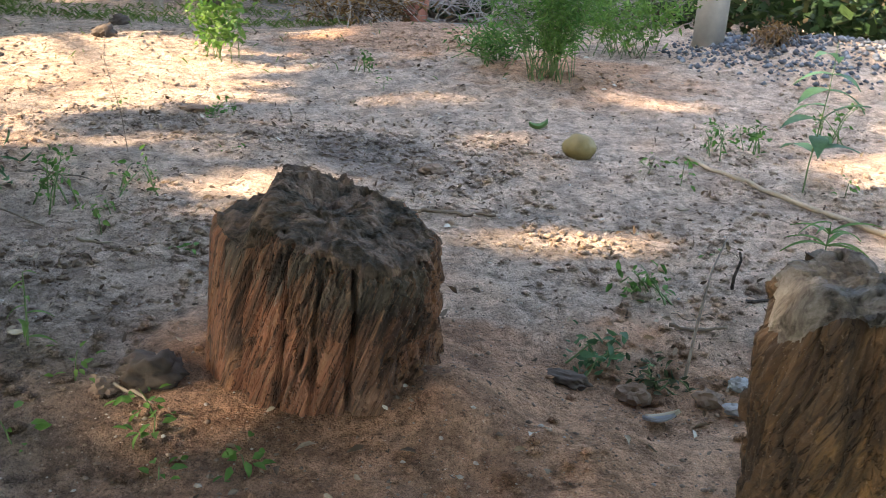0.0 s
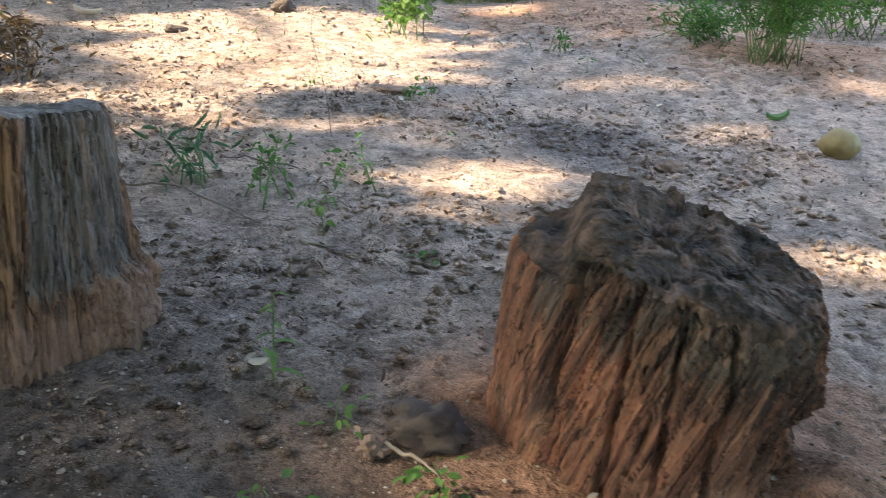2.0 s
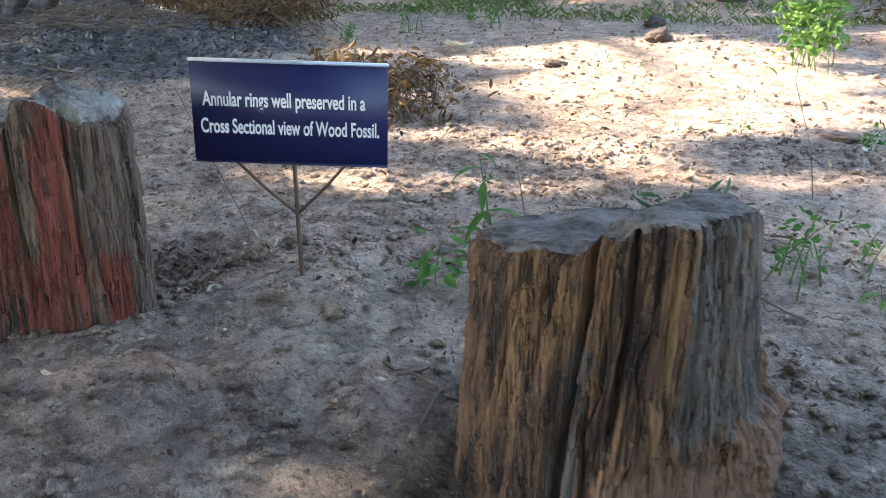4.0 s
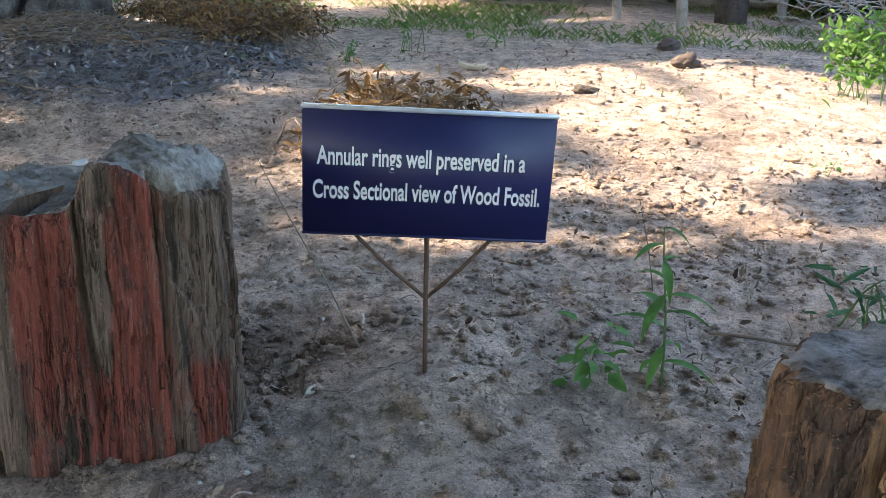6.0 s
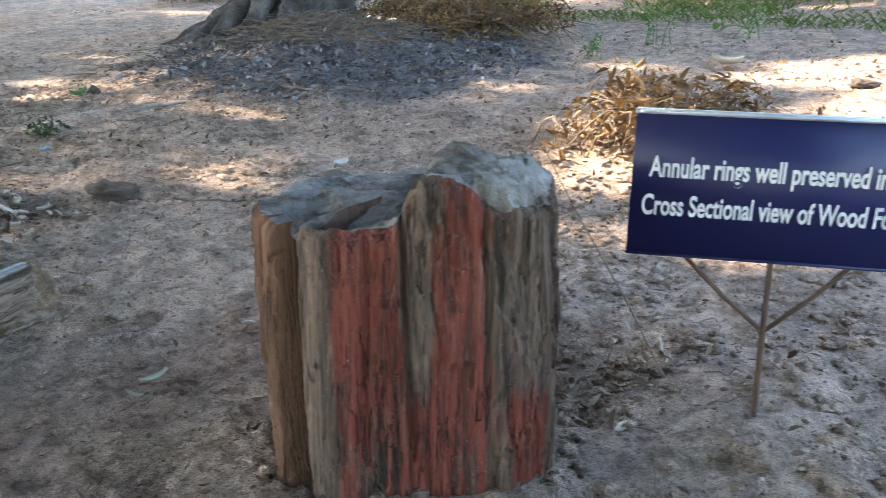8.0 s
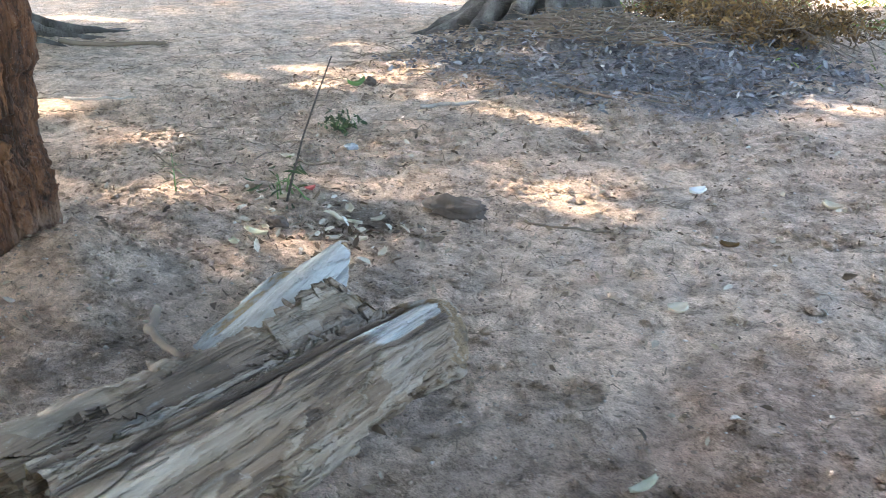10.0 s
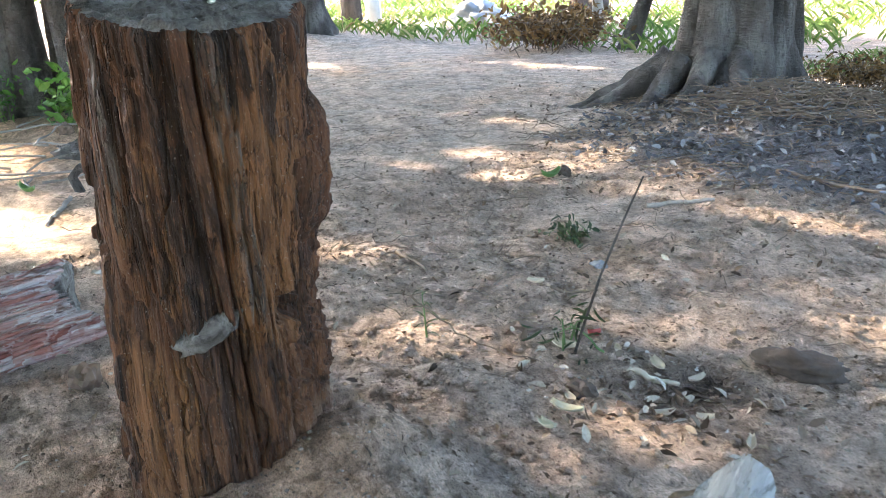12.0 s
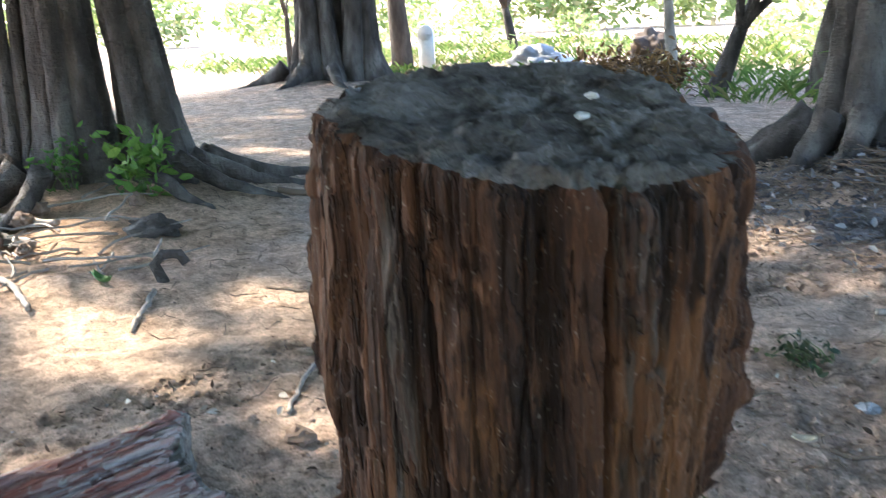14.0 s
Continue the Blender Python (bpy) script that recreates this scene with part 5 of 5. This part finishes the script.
stick("hooked_root", [(-13.60, 3.45, -0.3), (-13.62, 3.44, -0.10), (-13.72, 3.42, 0.03), (-13.70, 3.48, 0.10), (-13.60, 3.56, 0.10), (-13.57, 3.59, 0.03)], 0.042, 0.034, BARK, "grey hooked root standing out of the soil", on_ground=False, sides=9)
stick("bare_sapling", [(-4.35, 3.95, -0.1), (-4.55, 4.05, 0.12), (-4.8, 4.15, 0.38), (-4.98, 4.2, 0.62)], 0.0035, 0.0015, TWIG, "thin bare sapling leaning beside the sign", on_ground=False, sides=6)
stick("bare_sapling", [(-2.2, 5.9, -0.15), (-2.25, 5.95, 0.15), (-2.38, 6.05, 0.5), (-2.36, 6.1, 0.75)], 0.0035, 0.0015, TWIG, "thin bare sapling in sunny soil", on_ground=False, sides=6)
stick("bare_sapling", [(-3.45, 4.9, -0.15), (-3.5, 4.92, 0.1), (-3.56, 4.95, 0.3)], 0.0035, 0.0015, TWIG, "thin bare sapling in sunny soil", on_ground=False, sides=6)
stick("bare_sapling", [(0.98, 3.12, -0.2), (1.0, 3.13, 0.1), (1.03, 3.16, 0.3), (1.08, 3.2, 0.42)], 0.007, 0.003, TWIG_GREY, "bare forked stem beside the boulder", on_ground=False)


def stone(name, x, y, rx, ry, rz, material, label, category="stone", group="", seed=0, sink=0.35, rough=0.5, turn=0.0):
    me = bm_mesh(name, blob(rx, ry, rz, rough, 4 if rx > 0.08 else 3, seed), material, rx > 0.08)
    return lone(name, me, (x, y, gz(x, y) + rz * (1 - sink) - 0.01), label, category, group, turn=(0, 0, turn))


stone("coconut", 0.98, 6.52, 0.125, 0.11, 0.105, COCONUT, "yellow-green dry coconut lying on the soil", "coconut", seed=4, sink=0.12, rough=0.12)
stone("stone", -1.02, 2.80, 0.12, 0.10, 0.065, ROCK_DARK, "dark rounded stone by the stump", group="loose stones", seed=2)
stone("stone", -1.15, 2.7, 0.045, 0.04, 0.035, ROCK, "small pale stone by the stump", group="loose stones", seed=5)
stone("stone", 0.76, 2.98, 0.065, 0.05, 0.05, ROCK, "brown broken stone in a hollow", group="loose stones", seed=7)
stone("stone", 0.50, 3.06, 0.10, 0.045, 0.03, ROCK_DARK, "dark splintered stone slab", group="loose stones", seed=8, turn=-35)
stone("stone", 1.02, 2.93, 0.05, 0.04, 0.035, ROCK, "pale round stone beside the boulder", group="loose stones", seed=9)
stone("stone", 1.16, 3.02, 0.042, 0.034, 0.028, SLATE, "bluish broken stone beside the boulder", group="loose stones", seed=61)
stone("stone", 1.12, 2.86, 0.055, 0.034, 0.02, SLATE, "pale flat stone beside the boulder", group="loose stones", seed=62)
stone("stone", -4.13, 10.60, 0.14, 0.11, 0.09, ROCK_DARK, "dark clod of soil in the sun", group="loose stones", seed=3)
stone("stone", -4.55, 12.2, 0.12, 0.10, 0.09, ROCK_DARK, "dark clod of soil at the shade's edge", group="loose stones", seed=6)
stone("stone", -4.85, 9.3, 0.11, 0.07, 0.05, ROCK_DARK, "dark clod with dry leaves", group="loose stones", seed=12)
stone("stone", -0.1, 5.95, 0.09, 0.06, 0.045, ROCK, "grey stone on gritty soil", group="loose stones", seed=10)
stone("stone", -8.45, 3.62, 0.06, 0.05, 0.045, ROCK_DARK, "round dark clod among husks", group="loose stones", seed=14)
stone("stone", -7.95, 4.40, 0.17, 0.09, 0.06, ROCK_DARK, "flat dark stone in a burnt hollow", group="loose stones", seed=15, turn=20)
stone("stone", -2.15, 7.35, 0.13, 0.07, 0.035, ROCK, "flat grey stone on dark soil", group="loose stones", seed=16)
stone("stone", -10.9, 2.95, 0.07, 0.06, 0.04, ROCK, "brown stone by the fossil log", group="loose stones", seed=17)
stone("stone", -10.0, 2.2, 0.08, 0.06, 0.07, ROCK, "reddish stone under the fossil log", group="loose stones", seed=18)
stone("stone", -11.0, 6.35, 0.05, 0.05, 0.05, ROCK_DARK, "small dark clod on the path", group="loose stones", seed=19)
stone("stone", -9.4, 4.85, 0.05, 0.04, 0.03, SLATE, "small grey stone on sandy soil", group="loose stones", seed=22)
stone("stone", -9.05, 3.9, 0.08, 0.05, 0.02, ROCK, "flat brown stone on sandy soil", group="loose stones", seed=23, turn=60)
stone("stone", -3.78, 3.60, 0.10, 0.05, 0.03, SOIL, "crusted clod of soil at the sign's foot", group="loose stones", seed=24, turn=-20)
stone("stone", -3.97, 3.58, 0.06, 0.05, 0.035, SOIL, "dark clod of soil at the sign's foot", group="loose stones", seed=25)
stone("stone", -3.3, 3.35, 0.07, 0.025, 0.02, ROCK, "pointed grey stone on the soil", group="loose stones", seed=26, turn=55)
stone("stone", -14.9, 3.85, 0.26, 0.18, 0.08, BARK, "grey root stub on the bank", "root", seed=31)
for k, (x, y, r) in enumerate(((-15.9, 3.1, 0.11), (-15.5, 2.75, 0.13), (-16.3, 2.6, 0.15), (-15.75, 4.05, 0.09), (-16.2, 3.3, 0.11), (-15.1, 2.9, 0.08))):
    stone("stone", x, y, r, r * 0.8, r * 0.7, ROCK, "brown stone between the tree roots", group="root stones", seed=40 + k)


def husk(x, y, length, width, turn, material, label="pale curled husk on the soil", group="husks", curl=0.5, name="husk"):
    """A curled strip of husk or leaf with some thickness."""
    k, w = np.linspace(0, 1, 8), np.linspace(-1, 1, 5)
    K, W = np.meshgrid(k, w, indexing="ij")
    half = width * 0.5 * np.sin(np.pi * np.clip(K, 0.08, 0.94)) ** 0.6
    z = curl * width * W ** 2 * 0.6 + 0.25 * curl * length * (2 * K - 1) ** 2
    top = np.stack([(K - 0.5) * length, W * half, z], -1).reshape(-1, 3)
    low = top - np.array([0, 0, max(0.004, width * 0.08)])
    f = grid_faces(8, 5)
    n = len(top)
    faces = [tuple(q) for q in f] + [tuple(q[::-1] + n) for q in f]
    rim = [i * 5 for i in range(8)] + [35 + j for j in range(1, 5)] + [i * 5 + 4 for i in range(6, -1, -1)] + [j for j in range(3, 0, -1)]
    faces += [(rim[i], rim[(i + 1) % len(rim)], rim[(i + 1) % len(rim)] + n, rim[i] + n) for i in range(len(rim))]
    return lone(name, mesh_from(name, np.concatenate([top, low]), faces, material), (x, y, gz(x, y) + 0.012), label, "husk", group, turn=(5 * RNG.normal(), 5 * RNG.normal(), turn))


for x, y, l, w, a, m in ((-8.38, 3.45, 0.20, 0.07, 20, HUSK_GREEN), (-8.45, 3.55, 0.12, 0.05, -20, HUSK), (-8.0, 3.80, 0.10, 0.06, 30, HUSK), (-8.34, 3.30, 0.17, 0.07, -15, HUSK_GREEN),
                         (-7.78, 3.75, 0.16, 0.05, -60, HUSK), (-8.4, 4.05, 0.18, 0.07, -30, HUSK), (-8.75, 3.85, 0.17, 0.09, 10, HUSK), (-8.25, 4.12, 0.12, 0.06, 70, HUSK),
                         (-8.74, 4.04, 0.09, 0.06, 40, PAPER_RED), (-8.75, 4.05, 0.08, 0.05, 0, PAPER_RED), (-8.15, 3.75, 0.13, 0.06, 50, HUSK), (-6.7, 5.0, 0.14, 0.07, 10, LEAF_DRY),
                         (-6.45, 4.15, 0.12, 0.10, 40, HUSK), (-5.25, 2.95 + 0.6, 0.10, 0.05, 80, HUSK), (-5.9, 3.1, 0.16, 0.05, 80, HUSK_GREEN), (-5.82, 2.98, 0.14, 0.03, 20, HUSK_GREEN),
                         (0.82, 2.78, 0.20, 0.05, 12, HUSK), (0.80, 2.75, 0.18, 0.05, 8, SLATE), (1.45, 5.2, 0.14, 0.04, 10, BAMBOO), (-3.0, 7.5, 0.15, 0.08, -10, BAMBOO),
                         (-2.25, 7.9, 0.12, 0.06, 40, HUSK), (-1.62, 3.05, 0.10, 0.05, 10, HUSK), (-6.6, 5.9, 0.16, 0.10, 0, HUSK), (-7.23, 5.6, 0.14, 0.10, 50, WHITEWASH),
                         (-10.2, 9.9, 0.2, 0.14, 20, WHITEWASH), (-9.4, 4.35, 0.14, 0.07, 20, HUSK), (-6.2, 10.0, 0.45, 0.22, 20, HUSK), (0.2, 10.7, 0.5, 0.2, -30, HUSK)):
    husk(x, y, l * 0.66, w * 0.7, a, m)
for x, y, a in ((0.75, 7.35, 0), (-10.0, 1.75, 20), (-13.9, 3.1, 30), (-11.0, 6.2, 70)):
    husk(x, y, 0.16, 0.06, a, POD, "dark green fallen pod on the soil", "pods", 1.0, "seed_pod")


# ---- posts, bench and markers ----
def concrete_post(x, y, s, h, turn, label):
    ob = thing("fence_post", (x, y, gz(x, y) - 0.1), label, "post", "concrete posts", turn=turn)
    shaft = part("shaft", bm_mesh("shaft", box(s, s, h, 0.02), CONCRETE), ob, "", pose(0, 0, h / 2))
    for k in range(2):
        part("wire_tie", bm_mesh("wire_tie", box(s + 0.012, s + 0.012, 0.012, 0.003), RUSTY), shaft, "rusty wire tie", pose(0, 0, 0.72 + 0.7 * k - h / 2))


concrete_post(3.22, 11.55, 0.30, 2.3, 40, "thick square concrete post by the gravel heap")
concrete_post(1.0, 16.4, 0.22, 2.2, 20, "weathered concrete fence post in the scrub")
concrete_post(-6.6, 19.0, 0.16, 2.2, 10, "pale concrete fence post in the wood")
mk = thing("stone_marker", (-28.2, 17.1, gz(-28.2, 17.1) - 0.05), "whitewashed round-topped stone marker", "marker", turn=40)
bm = box(0.44, 0.26, 1.15, 0.03)
part("shaft", bm_mesh("shaft", bm, WHITEWASH), mk, "", pose(0, 0, 0.575))
v, f = tube([(0, -0.13, 0), (0, 0, 0), (0, 0.13, 0)], 0.215, 24)
part("cap", mesh_from("cap", v, f, WHITEWASH), mk, "", pose(0, 0, 1.14))
bn = thing("stone_bench", (-29.6, 5.6, gz(-29.6, 5.6)), "grey stone slab bench under the trees", "bench", turn=75)
part("seat", bm_mesh("seat", box(2.0, 0.6, 0.14, 0.02), SLATE), bn, "", pose(0, 0, 0.75))
for sx in (-0.7, 0.7):
    part("leg", bm_mesh("leg", box(0.22, 0.5, 0.72, 0.02), SLATE), bn, "", pose(sx, 0, 0.33))
lone("stone_slab", bm_mesh("stone_slab", box(3.4, 0.9, 0.18, 0.03), SLATE), (-24.3, 18.8, gz(-24.3, 18.8) + 0.12), "pale grey slab lying in the grass", "slab", turn=(3, 6, -25))
stone("boulder", -25.8, 19.0, 0.8, 0.5, 0.4, SLATE, "pale boulder beside the slab", "boulder", seed=51)
stone("boulder", -24.5, 22.5, 0.7, 0.5, 0.5, ROCK_DARK, "dark boulder in bright grass", "boulder", seed=52)
stone("red_trunk_stub", -0.6, 13.5, 0.16, 0.16, 0.75, BRICK_RED, "stub of a reddish trunk on the bank", "stump", seed=55, sink=0.5)
shrub("root_clump", 3.7, 10.55, 0.34, 0.26, 60, 500, 0.05, TWIG, LEAF_DRY, "clump of dark roots and soil on the gravel", "roots", "dry heaps", 0.5, 0.1, 0.4, 0.12, 0.008)


# ---- scattered stuff ----
def scatter(count, x0, x1, y0, y1, power=1.0, keep=None):
    x = x0 + (x1 - x0) * RNG.random(count)
    y = y0 + (y1 - y0) * RNG.random(count) ** power
    if keep is not None:
        k = keep(x, y)
        x, y = x[k], y[k]
    return np.stack([x, y, ground_height(x, y)], -1)


def patchy(x, y):
    return fbm(x * 0.9, y * 0.9, 4.4, 3) + 0.25 * RNG.random(len(x)) > 0.58


STONE_SHAPE = np.array([(0, 0, 1), (0.9, 0, 0.2), (0.28, 0.86, 0.1), (-0.73, 0.53, 0.2), (-0.7, -0.5, 0.1), (0.3, -0.85, 0.2), (0, 0, -0.6)])
STONE_FACES = np.array([(0, 1, 2), (0, 2, 3), (0, 3, 4), (0, 4, 5), (0, 5, 1), (6, 2, 1), (6, 3, 2), (6, 4, 3), (6, 5, 4), (6, 1, 5)])


def pebbles(points, lo, hi, flat=0.7):
    n = len(points)
    s = lo + (hi - lo) * RNG.random(n) ** 3
    a = RNG.random(n) * 6.28
    base = STONE_SHAPE[None] * (1 + 0.45 * (RNG.random((n, 7, 3)) - 0.5)) * s[:, None, None] * np.array([1, 0.8, flat])
    c, si = np.cos(a)[:, None], np.sin(a)[:, None]
    v = np.stack([base[..., 0] * c - base[..., 1] * si, base[..., 0] * si + base[..., 1] * c, base[..., 2] + s[:, None] * 0.15], -1) + points[:, None]
    f = STONE_FACES[None] + (np.arange(n) * 7)[:, None, None]
    return v.reshape(-1, 3), f.reshape(-1, 3)


def stuff(name, geometry, material, label, category, smooth=False):
    ob = new(name, mesh_from(name, *geometry, material, smooth))
    return tagged(ob, label, category, kind="stuff")


stuff("pebbles", pebbles(np.concatenate([scatter(16000, -12, 3, 1.2, 7, 1.3), scatter(9000, -14, 4, 5, 12)]), 0.003, 0.017), PEBBLES, "loose grit and small pebbles on the soil", "pebbles")
stuff("grit", pebbles(np.concatenate([scatter(34000, -10.5, 2.2, 1.3, 5.0), scatter(9000, -14, 3, 2.0, 8)]), 0.0022, 0.008), PEBBLES, "fine grit covering the soil", "grit")
stuff("soil_crumbs", pebbles(np.concatenate([scatter(34000, -12, 3, 1.2, 7, 1.3, patchy), scatter(14000, -14, 4, 5, 12, 1, patchy)]), 0.004, 0.046, 0.55), SOIL, "crumbs of broken soil", "soil")
stuff("dark_clods", pebbles(np.concatenate([scatter(8000, -12, 3, 1.2, 7, 1.3, patchy), scatter(4500, -16, 4, 4, 12, 1, patchy)]), 0.004, 0.020, 0.5), LITTER, "dark brown clods and chips on the soil", "soil")
lp = np.concatenate([scatter(9000, -12, 3.5, 1.3, 7.5, 1.2, patchy), scatter(4000, -20, 4, 4.5, 13, 1.0, patchy), scatter(900, -5.5, 0.5, 5.0, 8.6)])
lp = np.concatenate([lp, scatter(900, -3.3, -1.6, 3.7, 5.6, 1, patchy), scatter(500, -5.0, -4.45, 3.6, 4.1)])
lp[:, 2] += 0.010
stuff("leaf_litter", leaf_cloud(lp, 0.030, 0.012, 0.25, vary=0.9), LITTER, "small dry leaves strewn over the soil", "leaf litter")
cp = np.concatenate([scatter(1500, -12, 2.5, 1.4, 8, 1.2), scatter(1200, -15, 3, 6, 12)])
a, d = RNG.random(260) * 6.28, RNG.random(260) ** 0.6
cp = np.concatenate([cp, np.stack([-8.25 + 0.75 * d * np.cos(a), 3.85 + 0.42 * d * np.sin(a), ground_height(-8.25 + 0.75 * d * np.cos(a), 3.85 + 0.42 * d * np.sin(a))], -1)])
cp[:, 2] += 0.008
stuff("bark_chips", leaf_cloud(cp, 0.042, 0.018, 0.4, vary=0.85), CHIPS, "pale and dark chips of bark and husk on the soil", "chips")
ap = scatter(6500, -12.6, -7.6, 6.6, 10.8, 1, lambda x, y: np.hypot((x + 9.9) / 2.2, (y - 8.6) / 1.8) + 0.5 * (RNG.random(len(x)) - 0.5) < 1)
ap[:, 2] += 0.015
stuff("ash_litter", leaf_cloud(ap, 0.07, 0.03, 0.5), ASHES, "charred leaves and ash on a burnt mound", "ash")
gp = scatter(5200, 2.6, 7.5, 8.6, 13.0, 1, lambda x, y: np.hypot((x - 5.0) / 2.2, (y - 10.9) / 2.0) + 0.35 * (RNG.random(len(x)) - 0.5) < 1)
stuff("gravel_heap", pebbles(gp, 0.02, 0.06, 0.8), GRAVEL, "heap of blue-grey crushed stone", "gravel")


def twig_heap(name, count, cx, cy, rx, ry, length, r, material, label, lift=0.1):
    out = []
    for k in range(count):
        a, d = RNG.random() * 6.28, math.sqrt(RNG.random())
        x, y = cx + rx * d * math.cos(a), cy + ry * d * math.sin(a)
        h = RNG.random() * 6.28
        w = wander((x, y, 0), (math.cos(h), math.sin(h), 0.0), length * (0.5 + RNG.random()), 5, 0.5)
        w[:, 2] = np.maximum(ground_height(w[:, 0], w[:, 1]) + r, np.max(ground_height(w[:, 0], w[:, 1])) - 0.02 + lift * RNG.random())
        w[:, 2] += 0.03 * (RNG.random(6) - 0.5) + lift * 1.5 * RNG.random() * np.linspace(0, 1, 6)
        out.append(tube(w, np.linspace(r, r * 0.5, 6), 4))
    v, f = join(out)
    return stuff(name, (v, f), material, label, "twigs")


twig_heap("twig_heap", 380, -10.35, 8.85, 1.0, 0.75, 0.42, 0.007, TWIG, "tangle of dry twigs at the fig tree's foot", 0.06)
twig_heap("twig_litter", 260, -10.4, 8.2, 2.6, 1.6, 0.3, 0.006, TWIG, "scattered twigs round the burnt mound", 0.03)
twig_heap("twig_litter", 220, -12.0, 5.5, 4.0, 2.6, 0.22, 0.005, TWIG, "fine fallen twigs on the path", 0.01)
twig_heap("twig_litter", 160, -1.0, 5.0, 3.2, 2.2, 0.14, 0.003, TWIG, "fine fallen twigs on the soil", 0.01)
twig_heap("twig_litter", 200, -6.0, 4.3, 2.8, 1.8, 0.12, 0.003, TWIG, "fine fallen twigs by the stumps", 0.01)
twig_heap("root_litter", 26, -15.2, 3.2, 1.2, 0.9, 0.7, 0.014, TWIG_GREY, "dead roots and sticks below the fig tree", 0.05)
twig_heap("brush_bank", 360, 0.2, 14.2, 3.4, 1.0, 0.8, 0.010, TWIG_GREY, "bank of dry brushwood", 0.5)


def grass_tufts(count, x0, x1, y0, y1, h, keep=None):
    p = scatter(count, x0, x1, y0, y1, 1, keep)
    n = len(p)
    a = RNG.random(n) * 6.28
    q = np.stack([0.9 * np.cos(a), 0.9 * np.sin(a), 0.5 + RNG.random(n)], -1)
    q /= np.linalg.norm(q, axis=1)[:, None]
    s = np.stack([-np.sin(a), np.cos(a), np.zeros(n)], -1)
    return leaf_cloud(p, h, h * 0.09, frames=np.stack([q, s, np.cross(q, s)], -1))


def tufty(x, y):
    return fbm(x * 0.5, y * 0.5, 1.1, 3) + 0.2 * RNG.random(len(x)) > 0.55


stuff("grass", grass_tufts(12000, -13, -1.5, 12.6, 18, 0.11, tufty), GRASS, "short green grass along the wood's edge", "grass")
stuff("grass", grass_tufts(9000, -42, -13.5, 14, 32, 0.35, tufty), GRASS, "sunny green and straw grass beyond the trees", "grass")
stuff("grass", grass_tufts(260, -11, 1, 9, 12.6, 0.08, tufty), GRASS, "sparse grass tufts on bare soil", "grass")


def thicket(name, centres, leaves, size, material, label, wide=0.5):
    """Far scrub: overlapping uneven heads of leaves on many stems."""
    out = []
    for x, y, r, h in centres:
        n = int(leaves * r * h)
        d = RNG.normal(size=(n, 3))
        d /= np.linalg.norm(d, axis=1)[:, None]
        k = 0.55 + 0.6 * fbm(d[:, 0] * 2.4 + x, d[:, 1] * 2.4 + y, d[:, 2] * 2.4, 3)
        d = d * (k * (0.35 + 0.65 * RNG.random(n) ** 0.4))[:, None]
        p = np.stack([x + d[:, 0] * r, y + d[:, 1] * r, gz(x, y) + h * 0.5 + d[:, 2] * h * 0.55], -1)
        out.append(p[p[:, 2] > gz(x, y)])
    return stuff(name, leaf_cloud(np.concatenate(out), size, size * wide, 0.2, False), material, label, "bushes")


def row(x0, y0, x1, y1, count, r, h, jit=1.0):
    return [(x0 + (x1 - x0) * (k + 0.5) / count + jit * RNG.normal() * 0.5, y0 + (y1 - y0) * (k + 0.5) / count + jit * RNG.normal(), r * (0.7 + 0.6 * RNG.random()), h * (0.7 + 0.6 * RNG.random())) for k in range(count)]


thicket("dark_hedge", row(-3, 16.4, 9, 14.6, 12, 1.2, 1.9, 0.4) + row(4.2, 12.6, 10, 10.5, 6, 1.2, 2.2, 0.3), 420, 0.16, LEAF_DARK, "dark shaded hedge behind the clearing")
thicket("dark_wood", row(-12, 19.5, 10, 19, 15, 1.9, 4.5, 0.8), 260, 0.24, LEAF_DARK, "dark wood behind the clearing")
thicket("far_wood", row(-14, 30, 30, 27, 18, 3.5, 7.0, 1.5), 90, 0.45, LEAF_DARK, "tall wood beyond the clearing")
thicket("bright_scrub", row(-48, 16, -20, 26, 8, 1.0, 1.0, 2.0) + row(-55, 26, -16, 36, 9, 1.4, 1.6, 2.5), 130, 0.18, LEAF_FAR, "sunny yellow-green scrub")
thicket("far_scrub", row(-95, 10, -20, 62, 20, 3.5, 5.0, 3.0), 45, 0.40, LEAF_FAR, "bright far scrub in the sun")
thicket("far_scrub", row(-90, -30, -80, 12, 14, 4.0, 5.5, 2.0) + row(-90, -40, 30, -40, 24, 4.0, 6.0, 3.0) + row(30, -40, 34, 26, 14, 4.0, 6.0, 2.0), 40, 0.7, LEAF_FAR, "distant scrub round the clearing")
